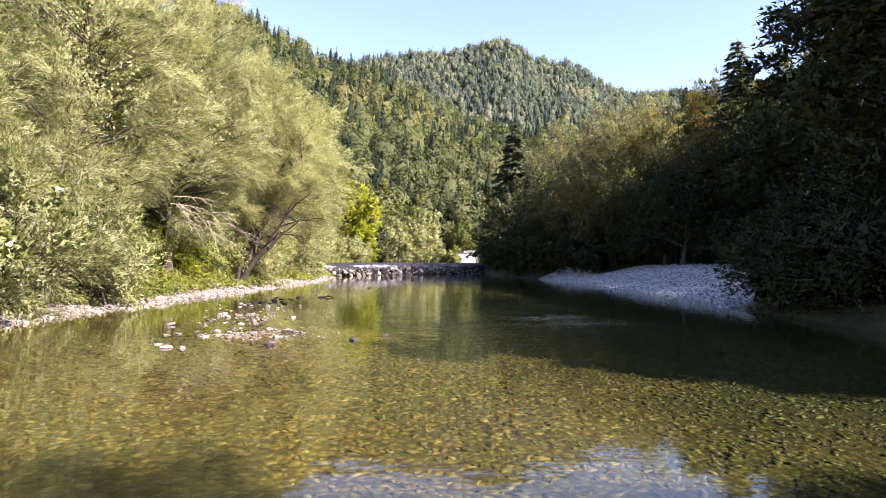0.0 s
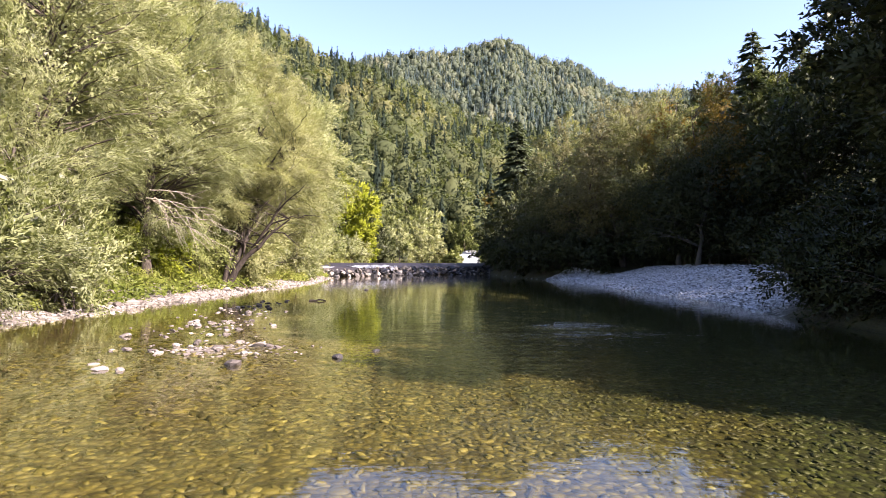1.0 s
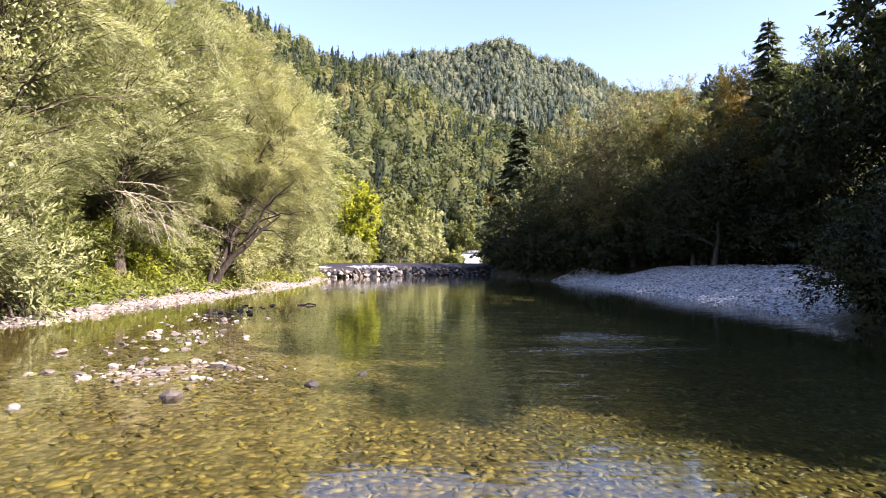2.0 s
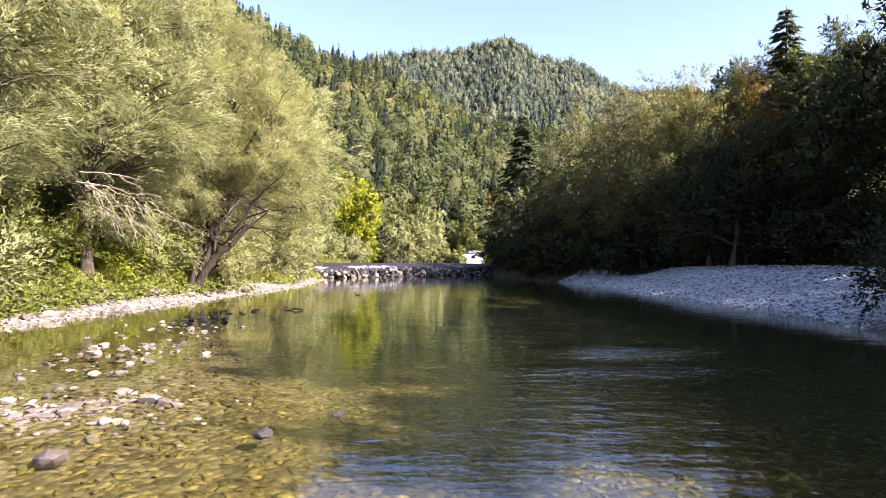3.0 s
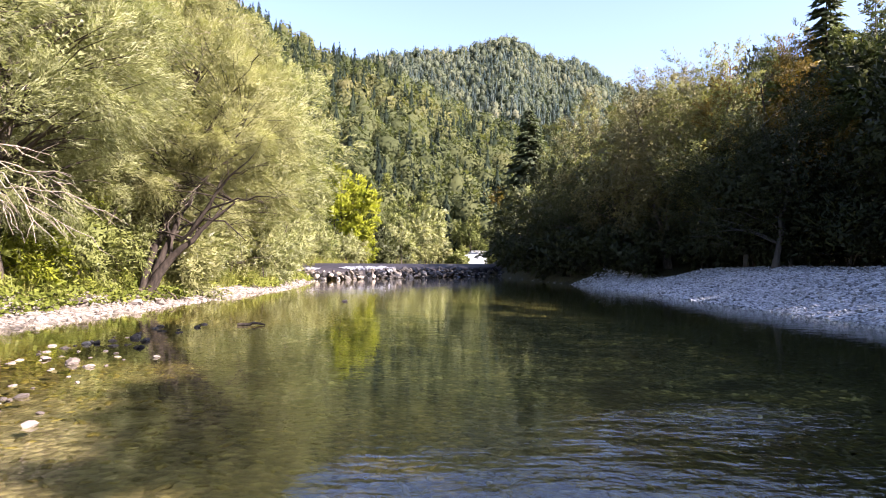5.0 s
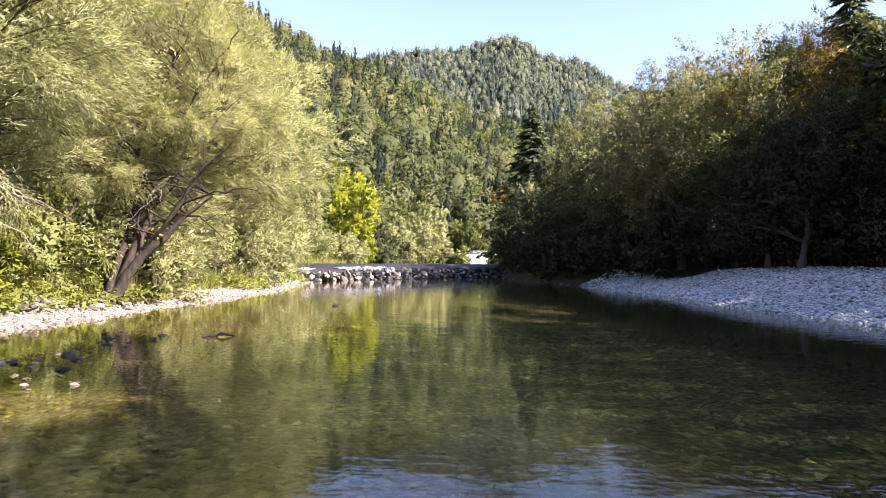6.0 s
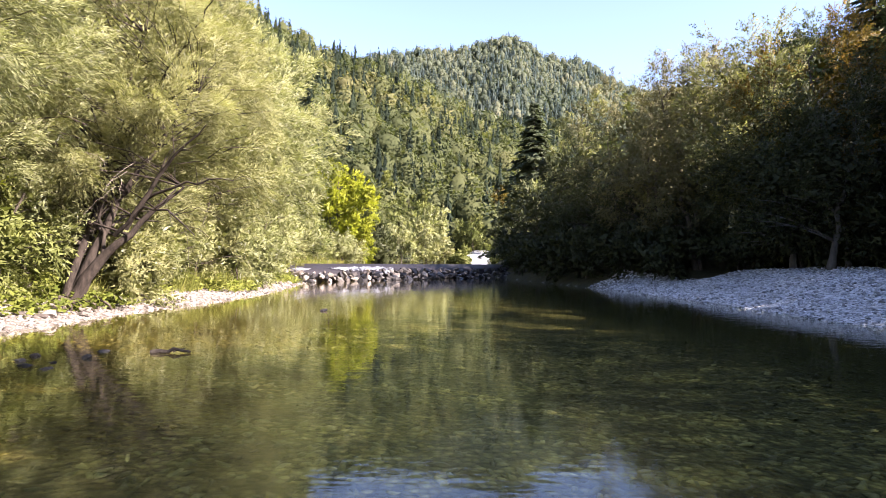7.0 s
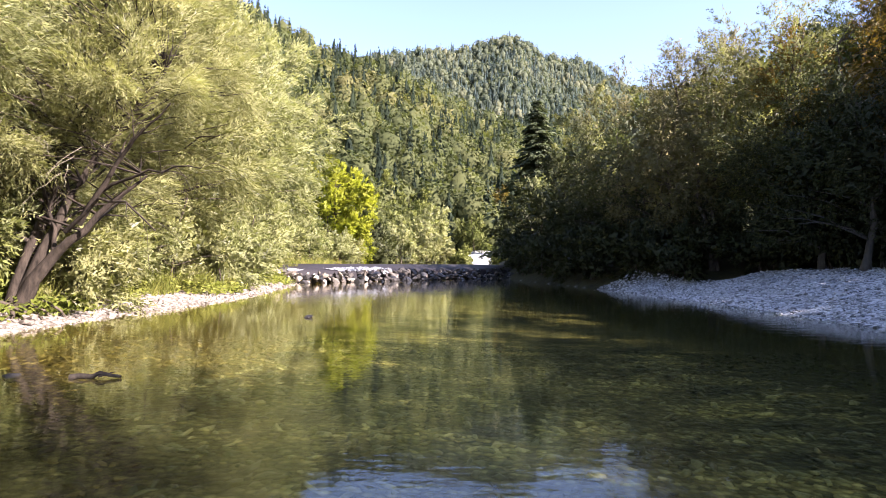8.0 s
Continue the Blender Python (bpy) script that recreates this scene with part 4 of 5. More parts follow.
def far_woods(name, label, conifer, count, place, size, cards, material, seed, fine=1.0):
    """Many trees of a hillside in one mesh: each a cone or dome of leafy clumps."""
    rng = np.random.default_rng(seed)
    x, y = place(rng, count)
    z, _ = land(x, y)
    h = size * (0.55 + 0.85 * rng.random(count) ** 1.3)
    tn = np.clip(0.08 + 0.72 * rng.beta(1.8, 2.2, count) + 0.55 * wavy(x, y, 0.05, seed), 0.02, 0.98)
    n = count * cards
    X, Y, Z, Hh, T = (np.repeat(a, cards) for a in (x, y, z, h, tn))
    a = rng.uniform(0, 2 * math.pi, n)
    d = np.stack([np.cos(a), np.sin(a), np.zeros(n)], -1)
    if conifer:
        s = rng.random(n) ** 1.3
        r = Hh * 0.28 * (1 - s) * rng.uniform(0.5, 1.0, n)
        pos = np.stack([X, Y, Z + Hh * (0.08 + 0.92 * s)], -1) + d * r[:, None] * 0.6
        way = unit(d + np.array([0, 0, -0.55]) + rng.normal(0, 0.2, (n, 3)))
        ln = Hh * (0.06 + 0.20 * (1 - s))
        wd = ln * 0.62
        face = unit(np.array([0, 0, 0.55]) + d + rng.normal(0, 0.14, (n, 3)))
    else:
        e = rng.uniform(-0.5, 1, n)
        rr = np.sqrt(np.clip(1 - e * e, 0, 1))
        sh = rng.uniform(0.84, 1.10, n) * (1 + 0.14 * np.sin(3 * a + X) * np.cos(4 * e + Y))
        dd = np.stack([d[:, 0] * rr, d[:, 1] * rr, e], -1)
        pos = np.stack([X, Y, Z + Hh * 0.5], -1) + dd * (Hh * sh)[:, None] * np.array([0.34, 0.34, 0.44])
        way = unit(dd * 0.5 + rng.normal(0, 0.7, (n, 3)))
        ln = Hh * rng.uniform(0.12, 0.26, n)
        wd = ln * 0.7
        face = unit(dd + rng.normal(0, 0.35, (n, 3)))
    way = unit(way - face * np.sum(way * face, -1, keepdims=True) * 0.9)
    ln, wd = ln * fine, wd * fine
    soft = unit(face * 0.35 + (d * 0.9 + np.array([0, 0, 0.35]) if conifer else dd + np.array([0, 0, 0.22])))
    v, f, t, nm = blades(pos, way, face, ln, wd, np.clip(T + rng.normal(0, 0.05, n), 0, 1), soft)
    # the closed heart of each tree: a cone or a lumpy dome
    if conifer:
        ang = np.arange(7) * 2 * math.pi / 7
        heart = np.concatenate([np.stack([np.cos(ang) * 0.13, np.sin(ang) * 0.13, np.full(7, 0.06)], -1), [[0, 0, 0.97]]])
        hf = np.array([(j, (j + 1) % 7, 7) for j in range(7)])
    else:
        bm = bmesh.new()
        bmesh.ops.create_icosphere(bm, subdivisions=1, radius=1.0)
        heart = np.array([q.co[:] for q in bm.verts]) * np.array([0.265, 0.265, 0.36]) + np.array([0, 0, 0.5])
        bm.faces.ensure_lookup_table()
        hf = np.array([[q.index for q in fc.verts] for fc in bm.faces])
        bm.free()
    lump = rng.uniform(0.84 if conifer else 0.80, 1.06 if conifer else 1.14, (count, len(heart), 1))
    hv = (heart[None] * np.array([0.85, 0.85, 1.0]) if y.mean() > 500 else heart[None]) * lump * h[:, None, None] + np.stack([x, y, z], -1)[:, None]
    hn = unit((heart - np.array([0, 0, 0.06 if conifer else 0.5])) * np.array([1, 1, 0.35 if conifer else 0.9]) + np.array([0, 0, 0.04]))
    v = np.concatenate([v, hv.reshape(-1, 3)])
    f = np.concatenate([f, (hf[None] + (np.arange(count) * len(heart))[:, None, None]).reshape(-1, 3) + n * 3])
    t = np.concatenate([t, np.repeat(tn * 0.9, len(heart))])
    nm = np.concatenate([nm, np.tile(hn, (count, 1))])
    return tagged(new(name, mesh_of(name, v, f, material, False, t, nm)), label, "forest", kind="stuff")


def on_crest(rng, n):
    y = rng.uniform(285, 425, n)
    return rng.uniform(-0.42, 0.34, n) * y, y


def on_foot(rng, n):
    y = rng.uniform(188, 290, n)
    return rng.uniform(-0.34, 0.24, n) * y, y


def on_mountain(rng, n):
    y = 560 + 370 * rng.random(n) ** 0.8
    return rng.uniform(-0.22, 0.48, n) * y, y


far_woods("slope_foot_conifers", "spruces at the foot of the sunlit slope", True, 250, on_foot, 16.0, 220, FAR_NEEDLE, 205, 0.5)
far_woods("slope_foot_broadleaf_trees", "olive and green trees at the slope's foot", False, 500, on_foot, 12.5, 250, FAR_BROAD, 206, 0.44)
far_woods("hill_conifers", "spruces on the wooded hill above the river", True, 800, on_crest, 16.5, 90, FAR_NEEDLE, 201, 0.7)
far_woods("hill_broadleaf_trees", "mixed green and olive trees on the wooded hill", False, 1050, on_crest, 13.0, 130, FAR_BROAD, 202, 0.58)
far_woods("mountain_conifers", "dark spruces covering the far mountain", True, 4200, on_mountain, 14.5, 20, HAZED_NEEDLE, 203, 1.1)
far_woods("mountain_broadleaf_trees", "olive and yellowing trees on the far mountain", False, 4300, on_mountain, 13.0, 22, HAZED_BROAD, 204, 0.8)

# ---- stones ----


def pebble_shape(seed, flat=0.6, detail=1):
    """A water-worn stone about 1 long."""
    bm = bmesh.new()
    bmesh.ops.create_icosphere(bm, subdivisions=detail, radius=0.5)
    r = random.Random(seed)
    off = Vector((r.uniform(0, 50), r.uniform(0, 50), r.uniform(0, 50)))
    for vert in bm.verts:
        k = 1.0 + 0.5 * noise.noise(vert.co * 2.2 + off) + 0.34 * noise.noise(vert.co * 4.6 + off)
        vert.co *= k
        vert.co.y *= 0.78
        vert.co.z *= flat
    me = bpy.data.meshes.new("stone")
    bm.to_mesh(me)
    bm.free()
    for p in me.polygons:
        p.use_smooth = True
    return me


def broken_shape(seed, flat=0.5, points=15):
    """An angular, half-rounded river stone about 1 long: the hull of a few scattered points."""
    r = random.Random(seed)
    bm = bmesh.new()
    for k in range(points):
        d = Vector((r.gauss(0, 1), r.gauss(0, 1), r.gauss(0, 1))).normalized() * r.uniform(0.40, 0.54)
        bm.verts.new((d.x, d.y * r.uniform(0.68, 0.82), d.z * flat))
    made = bmesh.ops.convex_hull(bm, input=bm.verts)
    bmesh.ops.delete(bm, geom=list({g for g in made["geom_interior"] + made["geom_unused"] if isinstance(g, bmesh.types.BMVert)}), context="VERTS")
    bmesh.ops.triangulate(bm, faces=bm.faces)
    me = bpy.data.meshes.new("stone")
    bm.to_mesh(me)
    bm.free()
    return me


def stone_field(name, label, x, y, size, material, seed, sink=0.25, flat=0.55, parent=None, zoff=0.0, broken=False, facets=13):
    """Many small stones lying on the ground, in one mesh."""
    rng = np.random.default_rng(seed)
    n = len(x)
    shapes = []
    for k in range(6):
        me = broken_shape(seed + k, flat, facets) if broken else pebble_shape(seed + k, flat, 1)
        v = np.zeros(len(me.vertices) * 3, dtype=np.float32)
        me.vertices.foreach_get("co", v)
        tri = np.zeros(len(me.polygons) * 3, dtype=np.int32)
        me.polygons.foreach_get("vertices", tri)
        shapes.append((v.reshape(-1, 3), tri.reshape(-1, 3)))
        bpy.data.meshes.remove(me)
    z, _ = land(x, y)
    which = rng.integers(0, 6, n)
    vs, fs, base = [], [], 0
    for k in range(6):
        sel = np.where(which == k)[0]
        sv, st = shapes[k]
        a = rng.uniform(0, 6.28, len(sel))
        s = size[sel]
        ca, sa = np.cos(a), np.sin(a)
        stretch = rng.uniform(0.8, 1.3, len(sel))
        px = sv[None, :, 0] * stretch[:, None]
        py = sv[None, :, 1]
        tilt = rng.normal(0, 0.18, len(sel))[:, None]
        pz = sv[None, :, 2] + px * tilt
        vx = (px * ca[:, None] - py * sa[:, None]) * s[:, None] + x[sel][:, None]
        vy = (px * sa[:, None] + py * ca[:, None]) * s[:, None] + y[sel][:, None]
        vz = pz * s[:, None] + (z[sel] + s * (0.5 * flat - sink * flat) + zoff)[:, None]
        vs.append(np.stack([vx, vy, vz], -1).reshape(-1, 3))
        fs.append((st[None] + (np.arange(len(sel)) * len(sv))[:, None, None]).reshape(-1, 3) + base)
        base += len(sel) * len(sv)
    ob = new(name, mesh_of(name, np.concatenate(vs), np.concatenate(fs), material, not broken))
    ob.parent = parent
    return tagged(ob, label, "" if parent else "stones", kind="stuff")


rs = np.random.default_rng(300)
rw0 = np.random.default_rng(301)


def sizes(n, lo, hi, power=2.2):
    return lo + (hi - lo) * rs.random(n) ** power


# gravel bar under the shaded trees
n = 11500
by = rs.uniform(22, 57, n)
bx = lerp_table(by, RIGHT_SHORE) - 0.3 + (8.8 - 6.0 * np.clip((by - 46) / 10, 0, 1)) * rs.random(n)
stone_field("bar_gravel", "pale grey dry gravel heaped on the shaded bar", bx, by, sizes(n, 0.05, 0.23, 2.6), GRAVEL, 310, broken=True, facets=9)
# sunny gravel shore
n = 5200
sy = 13 + 50 * rs.random(n)
sx = lerp_table(sy, LEFT_SHORE) - rs.uniform(-0.6, 1.5, n)
stone_field("shore_gravel", "pale sunlit gravel along the shore", sx, sy, sizes(n, 0.04, 0.26, 3.0), TAN_GRAVEL, 311, broken=True, sink=0.4)
# cobbles of the bed
n = 17000
cy = np.where(np.arange(n) < 9500, 3 + 11.5 * rs.random(n), 14 + 19 * rs.random(n))
cx = rs.uniform(-8.0, 8.0, n)
cs0 = sizes(n, 0.07, 0.19, 1.5) + 0.003 * (cy - 3)
green = (cy + 0.8 * wavy(cx, cy, 1.5, 41) > 19.6) & (cx > -3.5 + 1.2 * wavy(cx, cy, 0.9, 43)) & (cx < 5.4 + 1.4 * wavy(cx, cy, 0.8, 45))
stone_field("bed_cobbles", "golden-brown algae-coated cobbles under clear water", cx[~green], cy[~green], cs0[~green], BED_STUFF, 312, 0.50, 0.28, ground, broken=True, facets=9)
stone_field("green_cobbles", "green algae-coated cobbles under clear water", cx[green], cy[green], cs0[green], GREEN_DAPPLE_STUFF, 313, 0.52, 0.30, ground, broken=True, facets=9)

# ---- stones standing out of the shallow shoal ----
SHAPES = [broken_shape(400 + k, 0.58, 26) for k in range(8)]
for me in SHAPES:
    me.materials.append(PEBBLE)

DARKSHAPES = [me.copy() for me in SHAPES]
for me in DARKSHAPES:
    me.materials.clear()
    me.materials.append(WEIR_ROCK)


def single_stone(name, label, x, y, size, k, group, zc, rot=None, category="stone", stretch=1.0):
    ob = tagged(new(name, SHAPES[k % 8]), label, category, group)
    ob.location = (x, y, zc)
    ob.rotation_euler = (rs.normal(0, 0.12), rs.normal(0, 0.12), rs.uniform(0, 6.28) if rot is None else rot)
    ob.scale = (size * stretch, size, size * rs.uniform(0.6, 0.95))
    return ob


SHOAL = "stones of the shoal"
KNOWN = [(-1.74, 12.65, 0.30, "dark grey rock alone in the shallow water"), (-4.9, 11.34, 0.30, "pale rounded rock in the shallows"), (-4.6, 11.3, 0.22, "pale rounded rock in the shallows"),
         (-3.18, 11.88, 0.42, "flat reddish-grey rock in the shallows"), (-5.83, 17.38, 0.34, "pale rock on the shoal"), (-5.74, 20.95, 0.40, "bright pale rock beyond the shoal"),
         (-5.59, 22.7, 0.36, "dark rock beyond the shoal"), (-3.37, 13.95, 0.42, "large white rock on the shoal"), (-1.19, 13.43, 0.20, "small dark rock at the shoal's end"),
         (-4.06, 35.69, 0.45, "pale rock far out in the water"), (-6.3, 24.0, 0.35, "dark wet rock near the shore"),
         (-5.9, 23.6, 0.3, "dark wet rock near the shore"), (-6.6, 23.2, 0.28, "dark wet rock near the shore")]
for k, (x, y, s, lab) in enumerate(KNOWN):
    ob = single_stone("rock", lab, x, y, 0.8 * s, k, SHOAL, 0.03 * s)
    if "dark" in lab:
        ob.data = DARKSHAPES[k % 8]
for k in range(240):
    cx0, cy0, sx0, sy0 = ((-3.95, 13.5, 0.75, 0.55), (-5.4, 17.2, 0.6, 1.3), (-6.2, 21.6, 0.7, 1.1))[0 if k < 120 else 1 if k < 195 else 2]
    x, y = cx0 + sx0 * rs.normal(), cy0 + sy0 * rs.normal()
    s = 0.07 + 0.19 * rs.random() ** 2.2
    single_stone("rock", "pale sunlit rock on the stony shoal", x, y, s, k, SHOAL, rs.uniform(-0.15, 0.08) * s)

# the shade over these rocks is put into the darker stone copies
for k in range(8):
    s = rw0.uniform(0.14, 0.28)
    single_stone("rock", "dark shaded rock breaking the shallow water", rw0.uniform(-7.0, -5.5), rw0.uniform(24.8, 27.4), s, k, "rocks in the shallows", rw0.uniform(-0.12, 0.02) * s).data = DARKSHAPES[k % 8]

# ---- the weir: tumbled rocks below a low sill ----
weir = tagged(new("weir"), "low weir of tumbled dark rocks below a wet sill", "weir", kind="structure")
bm = bmesh.new()
prof = [(1.0, 0.1), (1.05, 0.72), (1.3, 0.86), (2.2, 1.02), (3.2, 1.18), (4.3, 1.305), (4.7, 1.29), (4.7, 0.2)]
xs = np.linspace(-13.5, 9, 90)
rows = [[bm.verts.new((x, weir_y(x) + p + 0.18 * wavy(x, x, 2.2, 61) * (j < 3), z + 0.07 * float(wavy(x, p * 2.0, 3.0, 63)) * (1 < j < 5))) for j, (p, z) in enumerate(prof)] for x in xs]
for a, b in zip(rows[:-1], rows[1:]):
    for j in range(len(prof) - 1):
        bm.faces.new((a[j], a[j + 1], b[j + 1], b[j]))
me = bpy.data.meshes.new("sill")
bmesh.ops.recalc_face_normals(bm, faces=bm.faces)
bm.to_mesh(me)
bm.free()
for q in me.polygons:
    q.use_smooth = True
me.materials.append(APRON)
child("sill", me, weir, "dark wet apron under a thin sheet of water")
WEIRSHAPES = []
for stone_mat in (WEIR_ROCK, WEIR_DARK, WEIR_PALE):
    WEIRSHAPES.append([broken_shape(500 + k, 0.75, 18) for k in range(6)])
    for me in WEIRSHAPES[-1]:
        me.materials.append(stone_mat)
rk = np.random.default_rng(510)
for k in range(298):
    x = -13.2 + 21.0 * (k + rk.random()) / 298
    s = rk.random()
    # the sunlit end gets more pale copies, the shaded rest more dark ones
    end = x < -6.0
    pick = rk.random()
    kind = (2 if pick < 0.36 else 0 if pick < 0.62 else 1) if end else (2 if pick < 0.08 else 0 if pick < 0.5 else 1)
    ob = child("rock", WEIRSHAPES[kind][k % 6], weir, "pale sunlit rock" if kind == 2 else "")
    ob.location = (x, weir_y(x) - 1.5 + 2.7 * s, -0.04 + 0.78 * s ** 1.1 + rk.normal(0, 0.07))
    ob.rotation_euler = (rk.normal(0, 0.5), rk.normal(0, 0.5), rk.uniform(0, 6.28))
    q = 0.34 + 0.56 * rk.random() ** 1.8
    ob.scale = (q * rk.uniform(0.8, 1.4), q, q * rk.uniform(0.7, 1.0))


def spill(x0, x1, top, low_end, label):
    """A ragged sheet of white water that slides over the apron's lip."""
    bm = bmesh.new()
    n = int((x1 - x0) / 0.09)
    rows = []
    for i in range(n + 1):
        x = x0 + (x1 - x0) * i / n
        taper = min(1.0, 4.0 * min(i, n - i) / n)
        mid = 0.5 * (top + low_end)
        a = mid + (top - mid) * taper * rk.uniform(0.6, 1.1)
        b = mid + (low_end - mid) * taper * rk.uniform(0.4, 1.2)
        row = []
        for j in range(7):
            p = a + (b - a) * j / 6
            zz = float(np.interp(p, [-0.6, 1.05, 1.3, 2.2, 3.2], [0.30, 0.80, 0.92, 1.09, 1.24]))
            row.append(bm.verts.new((x + rk.normal(0, 0.015), weir_y(x) + p, zz + rk.normal(0, 0.018) + 0.03 * math.sin(x * 7 + p * 3))))
        rows.append(row)
    for r0, r1 in zip(rows[:-1], rows[1:]):
        for j in range(6):
            bm.faces.new((r0[j], r1[j], r1[j + 1], r0[j + 1]))
    me = bpy.data.meshes.new("spill")
    bm.to_mesh(me)
    bm.free()
    for q in me.polygons:
        q.use_smooth = True
    me.materials.append(FOAM)
    child("spill", me, weir, label)


spill(-9.4, -5.0, 2.2, 0.9, "white water breaking over the lip")
spill(-5.6, -4.7, 1.5, 0.0, "white water falling between the rocks")
spill(-11.6, -10.4, 1.7, 1.0, "thin white water at the weir's end")

# ---- far gravel bank in the sun ----
bm = bmesh.new()
rows = []
for j in range(7):
    for_row = []
    for i in range(15):
        x, y = 0.5 + i * 1.1, 170 + j * 3.0
        for_row.append(bm.verts.new((x + rs.normal(0, 0.3), y, on_land(x, y) - (1.2 if j == 0 else 0.3) + (0.5 + 0.45 * j) * math.sin(math.pi * i / 14) ** 0.6)))
    rows.append(for_row)
for a, b in zip(rows[:-1], rows[1:]):
    for i in range(14):
        bm.faces.new((a[i], a[i + 1], b[i + 1], b[i]))
me = bpy.data.meshes.new("far_gravel")
bm.to_mesh(me)
bm.free()
me.materials.append(GRAVEL)
tagged(new("far_gravel", me), "bright sunlit gravel bank beyond the pool", "gravel bank", kind="structure")

# ---- grass and weeds of the sunny bank ----


def tufts(name, label, x, y, height, per, material, seed, wide=0.05):
    rng = np.random.default_rng(seed)
    z, _ = land(x, y)
    n = len(x)
    tn = np.repeat(np.clip(0.5 + 0.3 * wavy(x, y, 0.7, seed) + rng.normal(0, 0.12, n), 0, 1), per)
    P = np.repeat(np.stack([x, y, z - 0.03], -1), per, 0) + rng.normal(0, 0.07, (n * per, 3)) * np.array([1, 1, 0])
    way = unit(np.array([0, 0, 1.0]) + rng.normal(0, 0.38, (n * per, 3)))
    face = unit(rng.normal(size=(n * per, 3)) * np.array([1, 1, 0.2]))
    ln = np.repeat(height, per) * rng.uniform(0.6, 1.3, n * per)
    v, f, t, _ = blades(P, way, face, ln, np.full(n * per, wide) * rng.uniform(0.6, 1.4, n * per), tn)
    return tagged(new(name, mesh_of(name, v, f, material, False, t)), label, "grass", kind="stuff")


n = 1500
ty = rs.uniform(15, 66, n)
tx = lerp_table(ty, LEFT_SHORE) - 1.5 - 3.0 * rs.random(n)
tufts("bank_grass", "tall yellow-green grass on the bank", tx, ty, rs.uniform(0.20, 0.60, n), 11, GRASS, 320, 0.035)
n = 700
ty = rs.uniform(34, 48, n)
tx = lerp_table(ty, LEFT_SHORE) - 1.2 - 1.6 * rs.random(n)
tufts("shore_grass", "tall straw-yellow grass at the willow's foot", tx, ty, rs.uniform(0.4, 0.95, n), 14, GRASS, 322, 0.03)
rw = np.random.default_rng(333)
n = 900
ty = rw.uniform(60, 132, n)
tx = lerp_table(ty, LEFT_SHORE) + 0.1 - 3.6 * rw.random(n)
tufts("weir_grass", "rough green grass on the bank beside the weir", tx, ty, rw.uniform(0.25, 0.6, n), 12, GRASS, 334, 0.06)
n = 2600
ty = rs.uniform(15, 66, n)
tx = lerp_table(ty, LEFT_SHORE) - 0.75 - 0.9 * wavy(ty, ty, 0.5, 31) - 3.1 * rs.random(n)
weeds = np.random.default_rng(321)
wz, _ = land(tx, ty)
per = 14
wh = np.repeat(np.clip(0.35 + 0.3 * wavy(tx, ty, 1.3, 33) + weeds.normal(0, 0.1, n), 0.1, 0.8), per)
wp = np.repeat(np.stack([tx, ty, wz], -1), per, 0) + weeds.normal(0, 0.16, (n * per, 3)) * np.array([1, 1, 0])
wp[:, 2] += wh * weeds.random(n * per)
wf = unit(weeds.normal(0, 0.5, (n * per, 3)) + np.array([0.3, -0.3, 0.9]))
v, f, t, nm = blades(wp, unit(weeds.normal(size=(n * per, 3)) * np.array([1, 1, 0.4])), wf, weeds.uniform(0.08, 0.22, n * per), weeds.uniform(0.06, 0.15, n * per),
                     np.repeat(np.clip(0.45 + 0.35 * wavy(tx, ty, 0.6, 35) + weeds.normal(0, 0.12, n), 0, 1), per), unit(wf + np.array([0, 0, 0.3])))
tagged(new("bank_weeds", mesh_of("bank_weeds", v, f, WEED, False, t, nm)), "broad-leaved yellow-green weeds covering the bank", "weeds", kind="stuff")

# ---- a fan of bare bleached branches hanging from the bank willow ----
rb = np.random.default_rng(600)
willow = bpy.data.objects["willow_tree.001"]
fan = np.array([-10.6, 25.1, 3.85]) - np.array(willow.location)
for b in ((2.6, -0.3, -1.85), (2.0, -0.5, -1.75), (1.35, -0.4, -1.8), (2.3, -0.1, -0.85), (1.6, 0.2, -0.2), (0.9, -0.5, -1.2), (2.9, 0.1, -1.35)):
    a = fan + rb.normal(0, 0.12, 3)
    b = fan + np.array(b)
    pts, rad = curve_line(rb, a, b, (0.05, 0, 0.16), 0.024, 0.006, 9, 0.04)
    lines = [(pts, rad)]
    for j in range(6):
        i = rb.integers(3, 8)
        lines.append(curve_line(rb, pts[i], pts[i] + (b - a) * rb.uniform(0.15, 0.38) + rb.normal(0, 0.22, 3), (0, 0, 0.05), 0.012, 0.004, 5, 0.05))
    v, f = tubes(lines, 5)
    child("bare_branch", mesh_of("bare_branch", v, f, DEADWOOD, True), willow, "bare bleached branch")

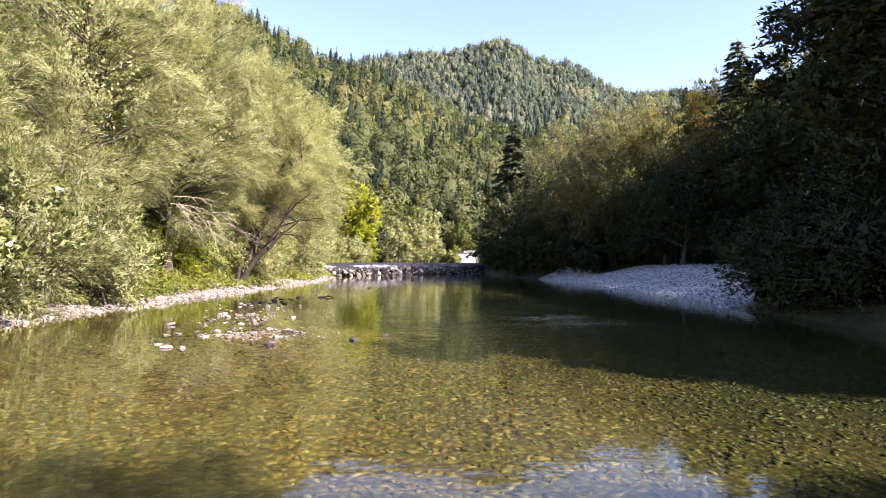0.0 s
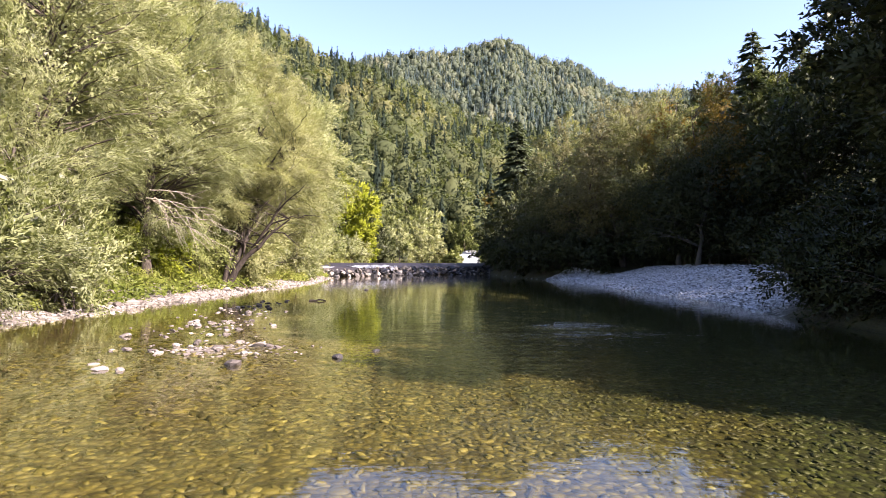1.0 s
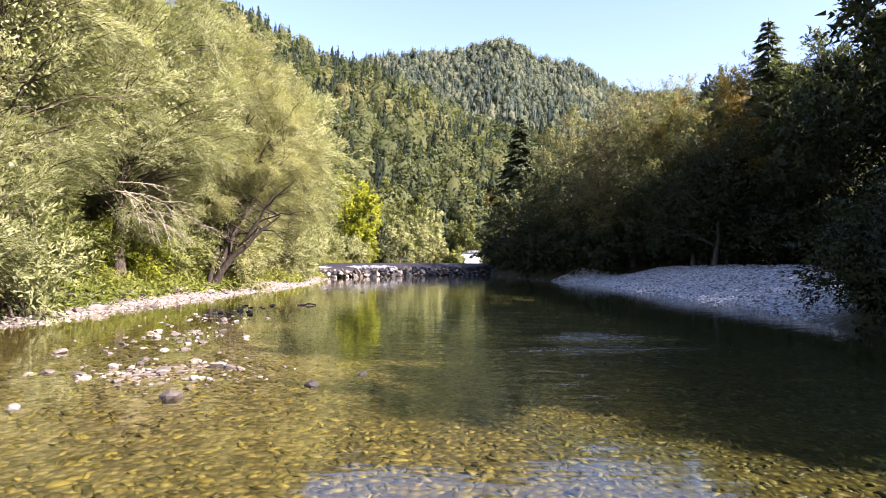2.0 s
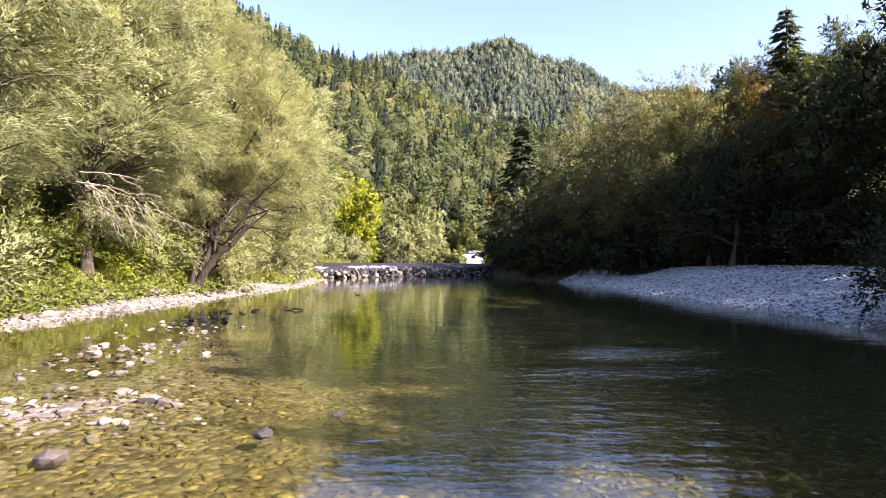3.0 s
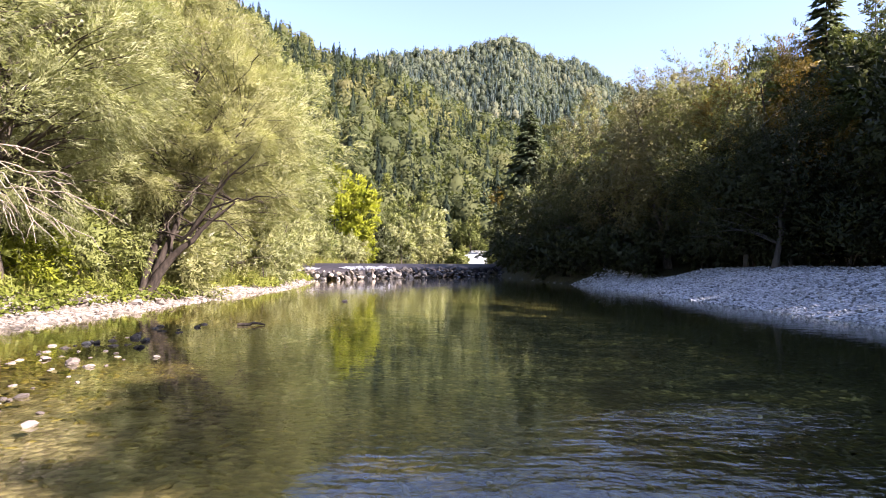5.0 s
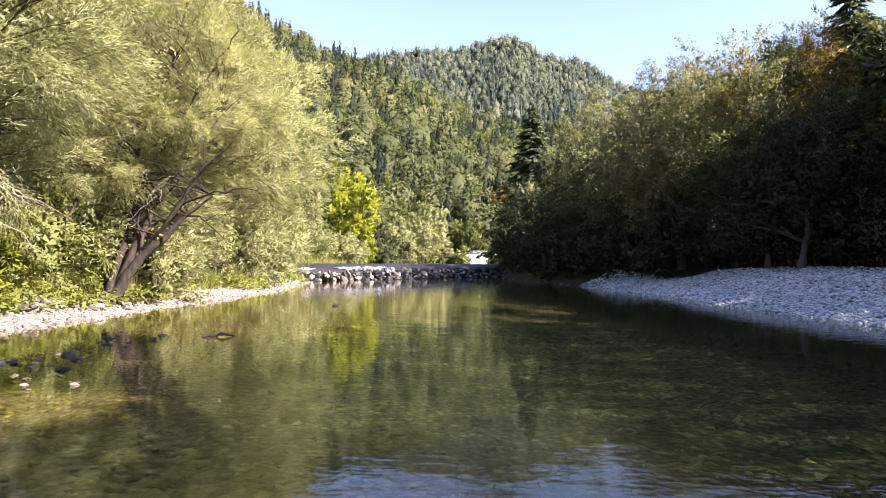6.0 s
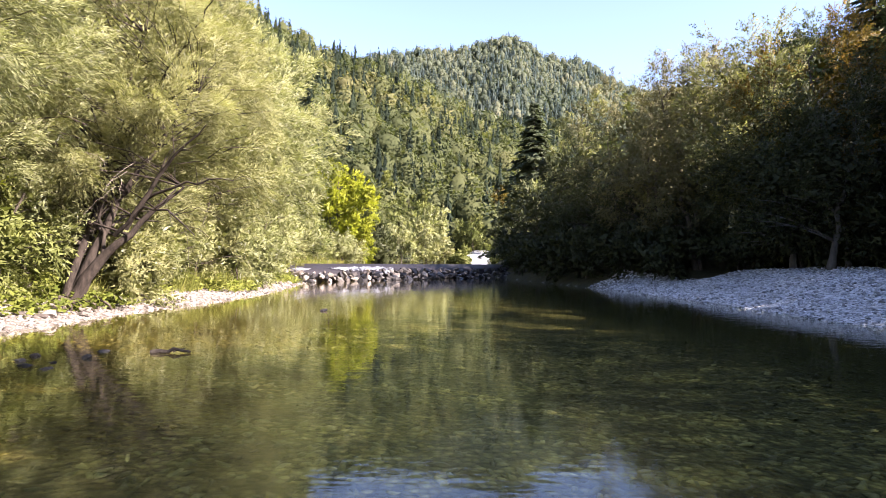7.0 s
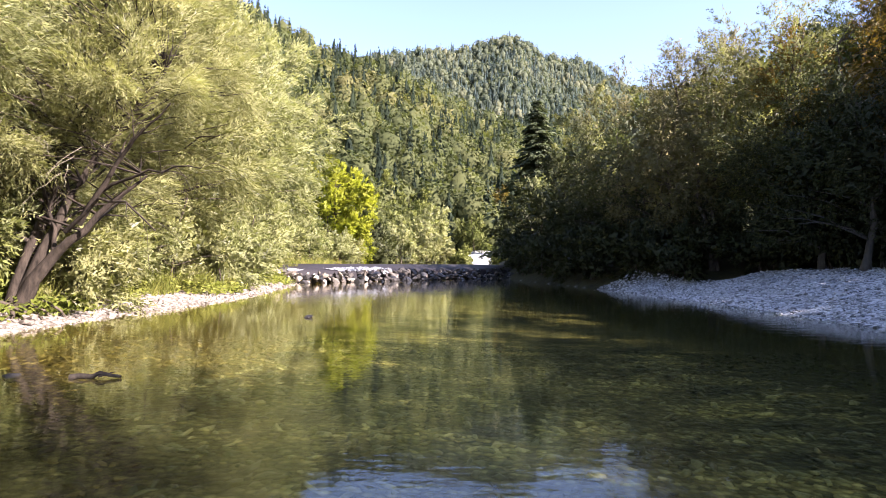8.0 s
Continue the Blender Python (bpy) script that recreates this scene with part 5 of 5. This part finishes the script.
# ---- driftwood just breaking the surface ----
v, f = tubes([curve_line(rb, (-0.32, 0, 0), (0.32, 0.05, 0.01), (0, 0, 0.03), 0.045, 0.02, 6, 0.03), curve_line(rb, (0.05, 0, 0.02), (0.2, 0.14, 0.06), (0, 0, 0), 0.016, 0.006, 4, 0.02)], 7)
drift = tagged(new("driftwood", mesh_of("driftwood", v, f, BARK, True)), "short dark stick of driftwood lying in the water", "driftwood")
drift.location = (-4.83, 26.63, 0.01)

# ---- the cobbles that the camera passes nearest, one by one ----
COBBLES = [pebble_shape(700 + k, 0.5, 1) for k in range(8)]
for me in COBBLES:
    me.materials.append(BED_PIECE)
for k in range(290):
    x, y = rs.uniform(-4.2, 4.2), rs.uniform(3.6, 11.0)
    s = 0.09 + 0.11 * rs.random() ** 2
    ob = child("cobble", COBBLES[k % 8], ground)
    ob.location = (x, y, on_land(x, y) - 0.02 * s)
    ob.rotation_euler = (rs.normal(0, 0.1), rs.normal(0, 0.1), rs.uniform(0, 6.28))
    ob.scale = (s * rs.uniform(0.9, 1.3), s, s * 0.6)

# ---- larger boulders at the foot of the sunny bank ----
for k in range(22):
    y = rs.uniform(18, 60) if k > 8 else rs.uniform(28, 36)
    x = float(lerp_table(y, LEFT_SHORE)) - rs.uniform(0.2, 1.6)
    s = rs.uniform(0.32, 0.62)
    single_stone("boulder", "grey-brown boulder lying on the gravel shore", x, y, s, k, "boulders of the shore", on_land(x, y) + 0.12 * s, category="boulder")

# ---- roots and washed-out earth under the leaning willow ----
for k in range(7):
    a = np.array([rb.uniform(-0.4, 0.6), rb.uniform(-0.8, 0.6), rb.uniform(0.0, 0.25)])
    b = np.array([rb.uniform(0.7, 1.5), a[1] + rb.uniform(-0.9, 0.5), rb.uniform(-1.0, -0.7)])
    v, f = tubes([curve_line(rb, a, b, (0.25, 0, 0.15), rb.uniform(0.05, 0.10), 0.015, 8, 0.06)], 6)
    child("root", mesh_of("root", v, f, BARK, True), leaning, "bare washed-out root")
